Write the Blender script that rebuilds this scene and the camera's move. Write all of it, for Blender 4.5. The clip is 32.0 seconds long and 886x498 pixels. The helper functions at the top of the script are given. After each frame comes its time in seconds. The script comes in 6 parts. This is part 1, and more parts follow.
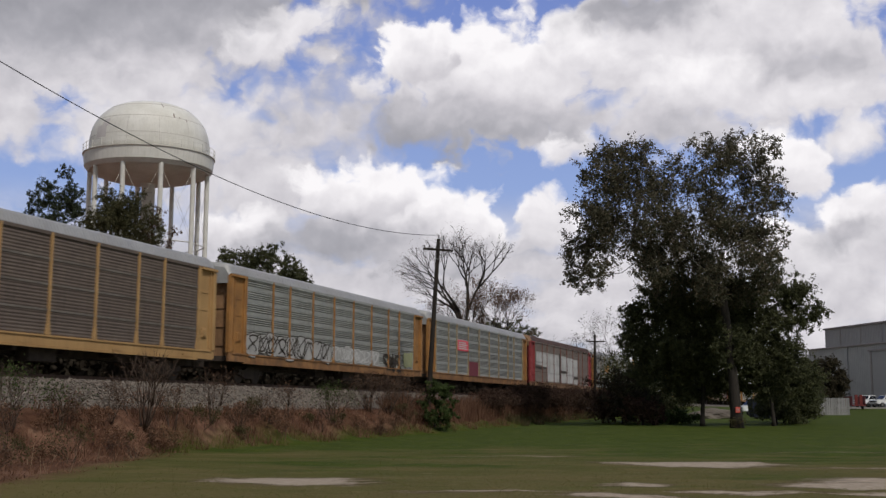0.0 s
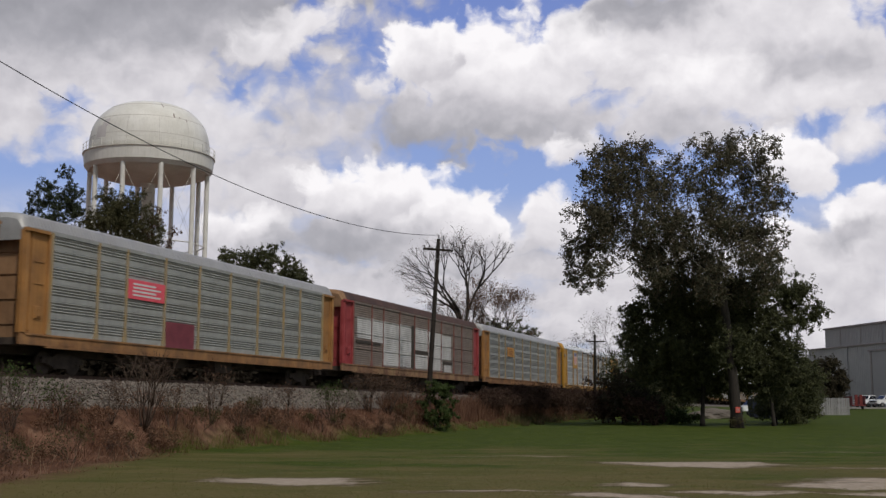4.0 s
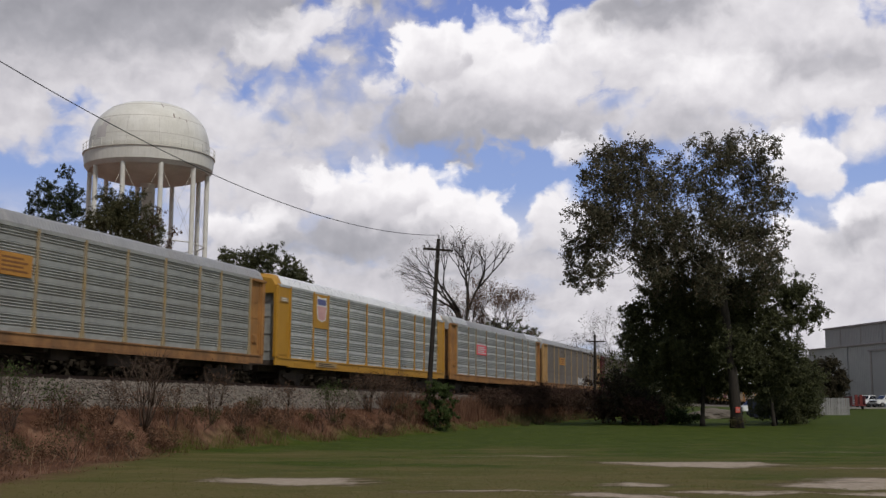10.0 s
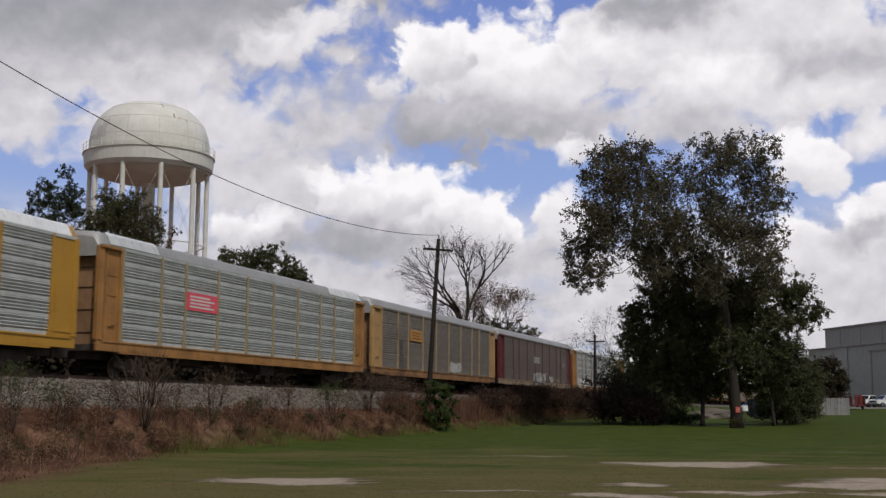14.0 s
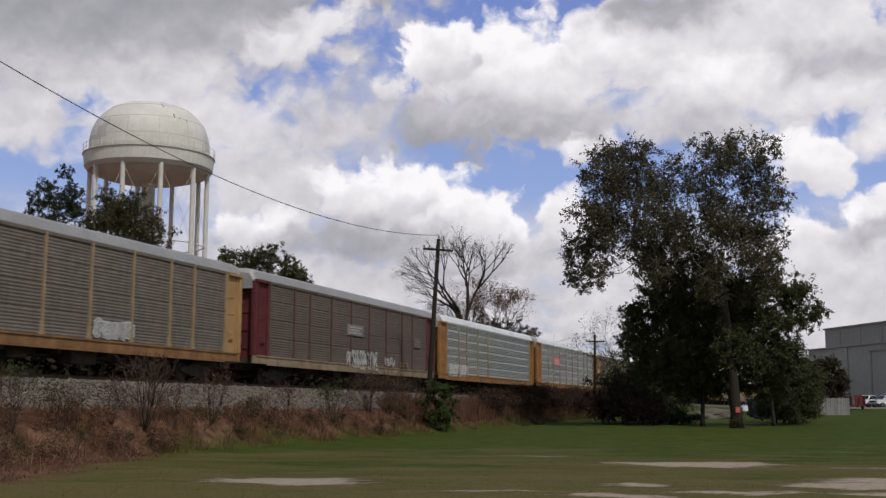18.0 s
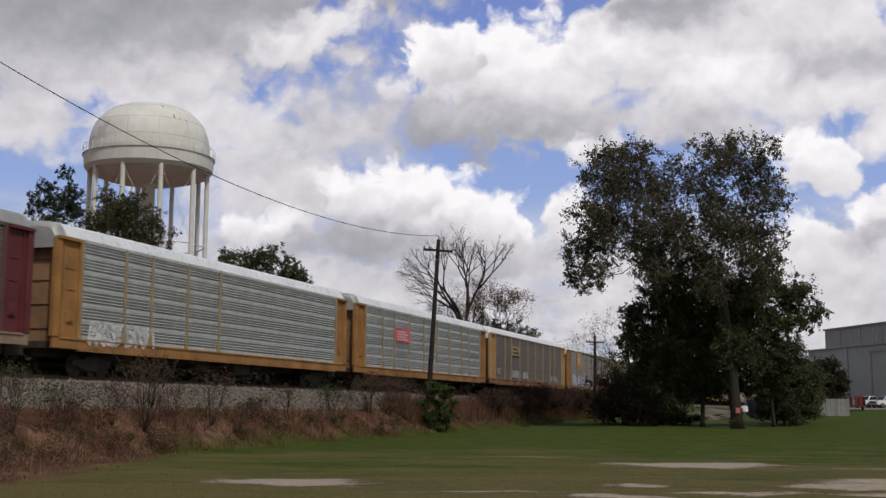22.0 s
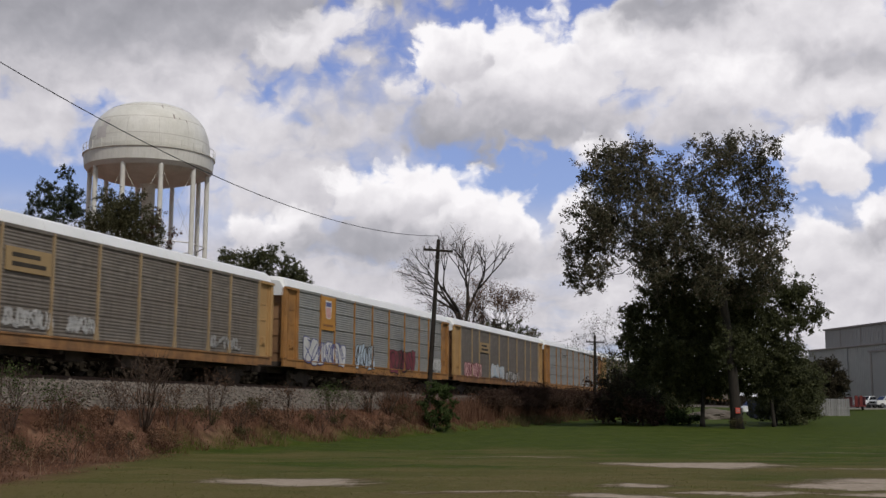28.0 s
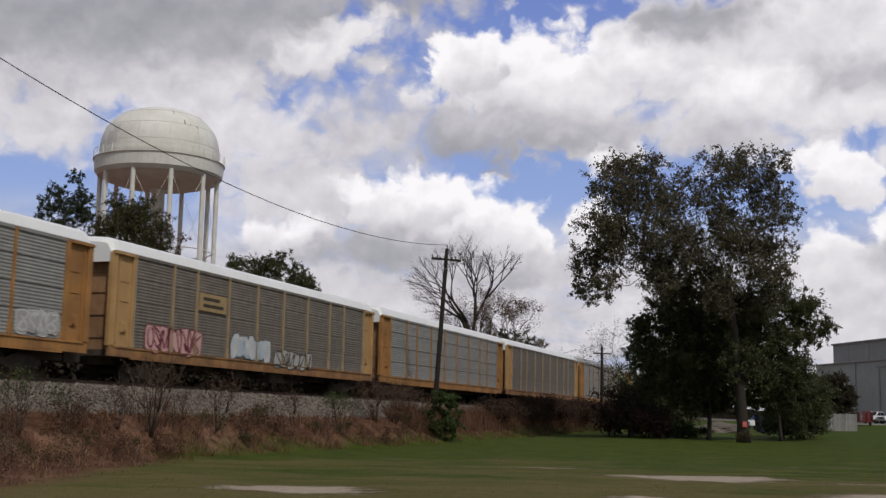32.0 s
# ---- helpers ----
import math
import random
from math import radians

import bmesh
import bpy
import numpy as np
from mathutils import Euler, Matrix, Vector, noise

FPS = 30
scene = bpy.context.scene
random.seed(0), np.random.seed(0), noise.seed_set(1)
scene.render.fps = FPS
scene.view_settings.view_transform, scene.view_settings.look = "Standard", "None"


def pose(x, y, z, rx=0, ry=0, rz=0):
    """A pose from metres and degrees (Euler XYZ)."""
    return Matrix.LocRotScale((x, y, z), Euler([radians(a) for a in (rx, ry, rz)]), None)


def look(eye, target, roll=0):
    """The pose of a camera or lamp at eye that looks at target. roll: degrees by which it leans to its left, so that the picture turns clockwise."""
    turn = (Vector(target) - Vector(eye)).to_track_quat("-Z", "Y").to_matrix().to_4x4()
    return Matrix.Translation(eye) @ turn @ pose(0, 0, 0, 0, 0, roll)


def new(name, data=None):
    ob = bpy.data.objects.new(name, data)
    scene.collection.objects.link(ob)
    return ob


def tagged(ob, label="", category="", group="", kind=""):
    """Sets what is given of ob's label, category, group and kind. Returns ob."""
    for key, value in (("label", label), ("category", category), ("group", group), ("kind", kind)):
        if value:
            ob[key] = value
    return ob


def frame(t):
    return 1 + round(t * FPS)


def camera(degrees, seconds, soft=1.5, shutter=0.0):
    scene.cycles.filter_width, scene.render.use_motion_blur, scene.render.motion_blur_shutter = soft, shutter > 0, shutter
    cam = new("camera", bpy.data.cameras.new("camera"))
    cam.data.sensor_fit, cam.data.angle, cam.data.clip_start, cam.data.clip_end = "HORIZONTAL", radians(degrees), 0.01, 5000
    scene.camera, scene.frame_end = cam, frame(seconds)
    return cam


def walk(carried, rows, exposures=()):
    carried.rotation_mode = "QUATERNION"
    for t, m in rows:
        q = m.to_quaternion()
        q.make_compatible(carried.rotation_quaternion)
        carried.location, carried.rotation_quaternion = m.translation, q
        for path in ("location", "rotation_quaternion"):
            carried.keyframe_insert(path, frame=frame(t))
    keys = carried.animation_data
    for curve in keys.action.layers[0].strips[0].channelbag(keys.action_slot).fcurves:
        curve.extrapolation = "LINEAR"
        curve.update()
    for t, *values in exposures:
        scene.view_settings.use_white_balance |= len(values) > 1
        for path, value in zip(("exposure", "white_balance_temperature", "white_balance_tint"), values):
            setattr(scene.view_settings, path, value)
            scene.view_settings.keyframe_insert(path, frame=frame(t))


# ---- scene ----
# ---------------------------------------------------------------- camera
EYE = (0.0, 0.0, 1.6)


def aim(yaw, tilt, roll):
    """Pose of the tripod camera: yaw to the right, tilt up, roll, in degrees."""
    a, b = radians(yaw), radians(tilt)
    way = Vector((math.sin(a) * math.cos(b), math.cos(a) * math.cos(b), math.sin(b)))
    return look(EYE, Vector(EYE) + 100 * way, roll)


cam = camera(41.86, 32.0, soft=1.45, shutter=0.4)
walk(cam, [
    (0.0, aim(0.0, 7.85, 0.27)),
    (17.5, aim(0.0, 7.85, 0.27)),
    (22.0, aim(0.0, 7.885, 0.27)),
    (28.6, aim(0.0, 7.885, 0.27)),
    (29.2, aim(0.0, 7.89, 0.28)),
    (29.5, aim(-0.04, 7.88, 0.28)),
    (30.0, aim(-0.17, 7.85, 0.27)),
    (30.5, aim(-0.375, 7.785, 0.18)),
    (31.0, aim(-0.39, 7.83, 0.31)),
    (31.5, aim(-0.39, 7.97, 0.72)),
    (32.0, aim(-0.42, 8.33, 1.12)),
])

# ---------------------------------------------------------------- plan
PSI, TRACK, BEND = radians(18.23), 28.62, -0.00014     # heading, offset of the track's centre line, curvature
RAIL = 2.81                                            # height of the rail heads
PITCH, SPEED, GAIN = 28.5, 10.866, 0.00437             # car spacing, speed, slight speeding up


def track_at(s, off=0.0):
    """Plan point at s metres along the track, off metres beyond its centre line."""
    l = TRACK + off + 0.5 * BEND * s * s
    return s * math.sin(PSI) - l * math.cos(PSI), s * math.cos(PSI) + l * math.sin(PSI)


def track_turn(s):
    return 90 - math.degrees(PSI) + math.degrees(BEND * s)


def to_track(x, y):
    """s and distance from the centre line, for arrays too (negative on the camera's side)."""
    s = x * math.sin(PSI) + y * math.cos(PSI)
    l = -x * math.cos(PSI) + y * math.sin(PSI)
    return s, l - TRACK - 0.5 * BEND * s * s


def smooth(a, b, v):
    w = np.clip((v - a) / (b - a), 0, 1)
    return w * w * (3 - 2 * w)


def wave(x, y, size, seed=0):
    """Cheap smooth noise for arrays, about -1 to 1."""
    out = 0
    for i in range(5):
        a = 1.7 * i + 0.9 * seed
        out = out + np.sin((x * math.cos(a) + y * math.sin(a)) / size * (0.7 + 0.35 * i) * 6.28 + 2.1 * i * i + seed)
    return out / 3.2


def ground_height(x, y):
    x, y = np.asarray(x, float), np.asarray(y, float)
    base = np.interp(y, [0, 40, 60, 85, 150, 176, 186, 400], [0, 0, 0.1, 0.34, 1.12, 1.9, 2.12, 2.15])
    base = base + 0.035 * wave(x, y, 9) * smooth(8, 20, y) + 0.02 * wave(x, y, 2.7, 3)
    s, o = to_track(x, y)
    near = smooth(-6.6, -3.5, o + 0.35 * wave(x, y, 5, 1))
    far = 1 - smooth(5.5, 11, o)
    top = np.maximum(1.55, base)
    return base + (top - base) * near * far + 0.06 * near * far * wave(x, y, 1.3, 2)


# ---------------------------------------------------------------- light
SUN_UP, SUN_SIDE = 52, 150      # elevation, bearing clockwise from the view direction
sun_data = bpy.data.lights.new("sun", "SUN")
sun_data.energy, sun_data.angle, sun_data.color = 1.85, radians(4), (1.0, 0.95, 0.88)
sun = new("sun", sun_data)
sun_way = Vector((math.sin(radians(SUN_SIDE)) * math.cos(radians(SUN_UP)), math.cos(radians(SUN_SIDE)) * math.cos(radians(SUN_UP)), math.sin(radians(SUN_UP))))
sun.matrix_world = look(60 * sun_way, (0, 0, 0))


# ---------------------------------------------------------------- node helpers
def node(tree, kind, ins=(), **props):
    """A node with its properties set and its inputs filled: sockets are linked, the rest are values."""
    n = tree.nodes.new("ShaderNode" + kind)
    for key, value in props.items():
        setattr(n, key, value)
    for key, value in dict(ins).items():
        if isinstance(value, bpy.types.NodeSocket):
            tree.links.new(value, n.inputs[key])
        else:
            n.inputs[key].default_value = value
    return n


def maths(tree, op, a, b=0.0, c=0.0):
    return node(tree, "Math", {0: a, 1: b, 2: c}, operation=op).outputs[0]


def ramp(tree, value, stops):
    n = node(tree, "ValToRGB", {0: value})
    e = n.color_ramp.elements
    while len(e) < len(stops):
        e.new(0.5)
    for item, (at, colour) in zip(e, stops):
        item.position, item.color = at, (*colour, 1)
    return n.outputs[0]


def fuzz(tree, vec, scale, detail=4, rough=0.55, colour=False):
    n = node(tree, "TexNoise", {"Vector": vec, "Scale": scale, "Detail": detail, "Roughness": rough})
    return n.outputs["Color" if colour else "Fac"]


def mixed(tree, fac, a, b, kind="MIX"):
    n = node(tree, "Mix", {0: fac, 6: a, 7: b}, data_type="RGBA", blend_type=kind)
    return n.outputs[2]


def rgba(c):
    return (c[0], c[1], c[2], 1.0)


# ---------------------------------------------------------------- sky
world = bpy.data.worlds.new("sky")
scene.world = world
world.use_nodes = True
wt = world.node_tree
wt.nodes.clear()
air = node(wt, "TexSky", sky_type="NISHITA", sun_disc=False, sun_elevation=radians(SUN_UP), sun_rotation=radians(SUN_SIDE))
w_vec = node(wt, "TexCoord").outputs["Generated"]
w_cloud = fuzz(wt, node(wt, "Mapping", {0: w_vec, 3: (1, 1, 2.2)}).outputs[0], 3.2, 6, 0.6)
w_cover = ramp(wt, w_cloud, [(0.40, (0, 0, 0)), (0.56, (1, 1, 1))])
w_white = ramp(wt, fuzz(wt, w_vec, 5.5, 5), [(0.3, (0.36, 0.37, 0.40)), (0.7, (0.86, 0.86, 0.86))])
w_blue = node(wt, "VectorMath", {0: air.outputs[0], 3: 0.1}, operation="SCALE").outputs[0]
w_col = mixed(wt, w_cover, w_blue, w_white)
w_bg = node(wt, "Background", {0: w_col, 1: 0.62})
wt.links.new(w_bg.outputs[0], node(wt, "OutputWorld").inputs[0])

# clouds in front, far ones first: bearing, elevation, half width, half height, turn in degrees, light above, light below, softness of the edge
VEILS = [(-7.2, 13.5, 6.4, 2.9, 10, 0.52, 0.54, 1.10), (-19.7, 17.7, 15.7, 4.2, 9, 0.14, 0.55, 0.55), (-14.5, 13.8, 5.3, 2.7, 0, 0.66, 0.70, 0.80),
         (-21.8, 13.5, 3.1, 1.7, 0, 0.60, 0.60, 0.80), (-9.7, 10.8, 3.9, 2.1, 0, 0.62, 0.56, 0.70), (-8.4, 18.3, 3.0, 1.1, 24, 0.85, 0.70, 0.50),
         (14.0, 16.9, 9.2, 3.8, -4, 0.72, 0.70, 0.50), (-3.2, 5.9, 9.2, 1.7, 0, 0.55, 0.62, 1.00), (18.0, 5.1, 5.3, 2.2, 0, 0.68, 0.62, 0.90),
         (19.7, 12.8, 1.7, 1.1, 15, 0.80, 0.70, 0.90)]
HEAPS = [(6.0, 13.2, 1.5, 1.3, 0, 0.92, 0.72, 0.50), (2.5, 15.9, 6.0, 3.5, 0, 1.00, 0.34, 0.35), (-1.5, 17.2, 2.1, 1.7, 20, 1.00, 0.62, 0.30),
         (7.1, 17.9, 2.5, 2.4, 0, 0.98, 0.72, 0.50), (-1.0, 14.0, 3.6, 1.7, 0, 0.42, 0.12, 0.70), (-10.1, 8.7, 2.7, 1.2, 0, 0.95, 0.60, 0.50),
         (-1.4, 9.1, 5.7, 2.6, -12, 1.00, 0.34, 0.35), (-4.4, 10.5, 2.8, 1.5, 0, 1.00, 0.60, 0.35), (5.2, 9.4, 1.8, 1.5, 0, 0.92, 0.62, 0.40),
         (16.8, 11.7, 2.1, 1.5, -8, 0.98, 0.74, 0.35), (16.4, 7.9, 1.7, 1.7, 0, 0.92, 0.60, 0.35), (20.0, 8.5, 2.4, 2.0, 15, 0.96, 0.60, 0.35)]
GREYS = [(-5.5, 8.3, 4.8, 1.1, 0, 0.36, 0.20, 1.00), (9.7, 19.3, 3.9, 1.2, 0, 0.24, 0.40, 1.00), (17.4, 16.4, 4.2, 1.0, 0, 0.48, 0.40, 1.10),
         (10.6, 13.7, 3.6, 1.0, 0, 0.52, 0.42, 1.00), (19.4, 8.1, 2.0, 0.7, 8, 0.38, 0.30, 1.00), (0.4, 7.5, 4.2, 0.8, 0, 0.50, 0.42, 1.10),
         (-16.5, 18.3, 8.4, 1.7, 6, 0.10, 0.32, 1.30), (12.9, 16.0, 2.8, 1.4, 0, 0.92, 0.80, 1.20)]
# holes where the blue shows through: bearing, elevation, half width, half height, turn
GAPS = [(8.1, 14.9, 1.5, 0.5, 10), (-9.4, 15.8, 0.7, 1.4, -20), (-9.1, 14.0, 1.0, 0.5, 0)]


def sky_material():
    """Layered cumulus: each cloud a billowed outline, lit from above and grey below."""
    m = bpy.data.materials.new("cloudy_sky")
    m.use_nodes = True
    t = m.node_tree
    t.nodes.clear()
    xyz = node(t, "SeparateXYZ", {0: node(t, "TexCoord").outputs["Object"]}).outputs
    flat = maths(t, "SQRT", maths(t, "ADD", maths(t, "MULTIPLY", xyz[0], xyz[0]), maths(t, "MULTIPLY", xyz[1], xyz[1])))
    az = maths(t, "MULTIPLY", maths(t, "ARCTAN2", xyz[0], xyz[1]), 57.2958)
    el = maths(t, "MULTIPLY", maths(t, "ARCTAN2", xyz[2], flat), 57.2958)
    at = node(t, "CombineXYZ", {0: az, 1: el}).outputs[0]
    push = node(t, "VectorMath", {0: fuzz(t, at, 0.42, 7, 0.56, True), 1: (0.5, 0.5, 0.5)}, operation="SUBTRACT").outputs[0]
    bent = node(t, "VectorMath", {0: push, 1: (2.4, 1.9, 0), 2: at}, operation="MULTIPLY_ADD").outputs[0]
    # rounded puffs for the outlines, finer grain for the wisps
    puffs = node(t, "TexVoronoi", {"Vector": bent, "Scale": 0.55, "Detail": 2.0, "Roughness": 0.5, "Smoothness": 0.6}, feature="SMOOTH_F1", voronoi_dimensions="2D").outputs["Distance"]
    wisp = fuzz(t, node(t, "Mapping", {0: bent, 3: (0.8, 1.3, 1)}).outputs[0], 0.5, 6, 0.58)
    edge = maths(t, "ADD", maths(t, "MULTIPLY_ADD", puffs, -0.55, 0.26), maths(t, "MULTIPLY_ADD", wisp, 0.9, -0.45))
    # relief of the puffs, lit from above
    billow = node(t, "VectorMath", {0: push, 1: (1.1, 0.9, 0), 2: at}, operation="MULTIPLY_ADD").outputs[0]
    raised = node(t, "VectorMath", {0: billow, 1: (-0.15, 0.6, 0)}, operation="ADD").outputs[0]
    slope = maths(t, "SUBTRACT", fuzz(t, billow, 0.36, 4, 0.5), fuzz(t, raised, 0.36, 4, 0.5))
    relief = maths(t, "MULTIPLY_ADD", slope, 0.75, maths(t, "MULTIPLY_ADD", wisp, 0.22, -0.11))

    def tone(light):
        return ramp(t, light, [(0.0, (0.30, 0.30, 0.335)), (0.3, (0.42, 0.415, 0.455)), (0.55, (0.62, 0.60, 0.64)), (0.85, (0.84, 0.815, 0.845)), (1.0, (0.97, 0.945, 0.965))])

    def spot(u, v, a, b, turn):
        local = node(t, "Mapping", {0: bent, 1: (u, v, 0), 2: (0, 0, radians(turn)), 3: (a, b, 1)}, vector_type="TEXTURE").outputs[0]
        return local, node(t, "VectorMath", {0: local}, operation="LENGTH").outputs["Value"]

    # blue air, with thin pale haze towards the horizon
    col = ramp(t, maths(t, "DIVIDE", el, 25.0), [(0.0, (0.44, 0.53, 0.70)), (0.4, (0.29, 0.40, 0.70)), (0.85, (0.16, 0.235, 0.56))])
    sheet = fuzz(t, node(t, "Mapping", {0: bent, 3: (0.35, 1.1, 1)}).outputs[0], 0.55, 5, 0.55)
    haze = maths(t, "MULTIPLY", node(t, "MapRange", {0: el, 1: 11.0, 2: 7.0}, interpolation_type="SMOOTHSTEP").outputs[0], node(t, "MapRange", {0: sheet, 1: 0.22, 2: 0.50}, interpolation_type="SMOOTHSTEP").outputs[0])
    col = mixed(t, haze, col, tone(maths(t, "ADD", maths(t, "MULTIPLY_ADD", sheet, 0.8, 0.16), relief)))
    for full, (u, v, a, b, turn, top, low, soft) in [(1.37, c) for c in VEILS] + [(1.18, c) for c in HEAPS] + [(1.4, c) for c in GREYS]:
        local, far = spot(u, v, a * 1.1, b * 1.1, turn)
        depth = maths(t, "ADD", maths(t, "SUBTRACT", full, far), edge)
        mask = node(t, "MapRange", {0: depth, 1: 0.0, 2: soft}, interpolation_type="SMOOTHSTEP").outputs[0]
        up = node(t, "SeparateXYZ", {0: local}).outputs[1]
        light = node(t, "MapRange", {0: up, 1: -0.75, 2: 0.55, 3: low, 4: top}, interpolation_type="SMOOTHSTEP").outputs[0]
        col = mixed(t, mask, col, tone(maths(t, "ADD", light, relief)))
    air_again = ramp(t, maths(t, "DIVIDE", el, 25.0), [(0.4, (0.33, 0.43, 0.70)), (0.85, (0.22, 0.29, 0.58))])
    for u, v, a, b, turn in GAPS:
        local, far = spot(u, v, a, b, turn)
        hole = node(t, "MapRange", {0: maths(t, "ADD", maths(t, "SUBTRACT", 1.0, far), edge), 1: 0.0, 2: 0.9}, interpolation_type="SMOOTHSTEP").outputs[0]
        col = mixed(t, maths(t, "MULTIPLY", hole, 0.75), col, air_again)
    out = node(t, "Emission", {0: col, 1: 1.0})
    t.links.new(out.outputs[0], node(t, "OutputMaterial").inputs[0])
    return m


# ---------------------------------------------------------------- materials
def surface(name, dark, light, scale=3.0, rough=0.8, metal=0.0, bump=0.0, bump_scale=30.0, stain=None, stain_scale=0.6, stain_amount=0.5, stretch=(1, 1, 1), island=0.0, spec=0.35, streak=0.0, pleat=0.0):
    """A worn surface: two tones by grain, large stains, optional vertical streaks, fine relief and a tone of its own per piece."""
    m = bpy.data.materials.new(name)
    m.use_nodes = True
    t = m.node_tree
    b = t.nodes["Principled BSDF"]
    where = node(t, "Mapping", {0: node(t, "TexCoord").outputs["Object"], 3: stretch}).outputs[0]
    grain = fuzz(t, where, scale, 5, 0.6)
    col = ramp(t, grain, [(0.3, dark), (0.7, light)])
    if stain:
        big = fuzz(t, where, stain_scale, 4, 0.65)
        col = mixed(t, maths(t, "MULTIPLY", node(t, "MapRange", {0: big, 1: 0.42, 2: 0.68}).outputs[0], stain_amount), col, rgba(stain))
    if streak:
        lines = fuzz(t, node(t, "Mapping", {0: where, 3: (5, 5, 0.25)}).outputs[0], 1.4, 5, 0.7)
        col = mixed(t, maths(t, "MULTIPLY", node(t, "MapRange", {0: lines, 1: 0.48, 2: 0.75}).outputs[0], streak), col, rgba([c * 0.45 for c in dark]))
    if island:
        r = node(t, "NewGeometry").outputs["Random Per Island"]
        r = maths(t, "ADD", r, node(t, "ObjectInfo").outputs["Random"])
        r = maths(t, "FRACT", r)
        col = mixed(t, 1.0, col, ramp(t, r, [(0.0, (1 - island,) * 3), (1.0, (1 + island, 1 + island, 1 + island))]), "MULTIPLY")
    t.links.new(col, b.inputs["Base Color"])
    b.inputs["Metallic"].default_value = metal
    t.links.new(node(t, "MapRange", {0: grain, 1: 0.2, 2: 0.8, 3: max(rough - 0.1, 0.05), 4: min(rough + 0.1, 1)}).outputs[0], b.inputs["Roughness"])
    b.inputs["Specular IOR Level"].default_value = spec
    if pleat:
        fold = node(t, "TexWave", {"Vector": node(t, "TexCoord").outputs["Object"], "Scale": 0.314 / pleat, "Distortion": 0.0}, bands_direction="X").outputs["Fac"]
        n = node(t, "Bump", {"Strength": 0.6, "Distance": 0.03, "Height": fold})
        t.links.new(n.outputs[0], b.inputs["Normal"])
    elif bump:
        n = node(t, "Bump", {"Strength": bump, "Distance": 0.02, "Height": fuzz(t, where, bump_scale, 4)})
        t.links.new(n.outputs[0], b.inputs["Normal"])
    return m


def leaf_material(name, tones, rough=0.75):
    """Leaves: a colour of its own for each leaf, a little light passing through."""
    m = bpy.data.materials.new(name)
    m.use_nodes = True
    t = m.node_tree
    b = t.nodes["Principled BSDF"]
    r = node(t, "NewGeometry").outputs["Random Per Island"]
    col = ramp(t, r, [(i / max(1, len(tones) - 1), c) for i, c in enumerate(tones)])
    t.links.new(col, b.inputs["Base Color"])
    b.inputs["Roughness"].default_value = rough
    b.inputs["Specular IOR Level"].default_value = 0.12
    thin = node(t, "BsdfTranslucent", {0: col})
    both = node(t, "MixShader", {0: 0.3, 1: b.outputs[0], 2: thin.outputs[0]})
    t.links.new(both.outputs[0], t.nodes["Material Output"].inputs[0])
    return m


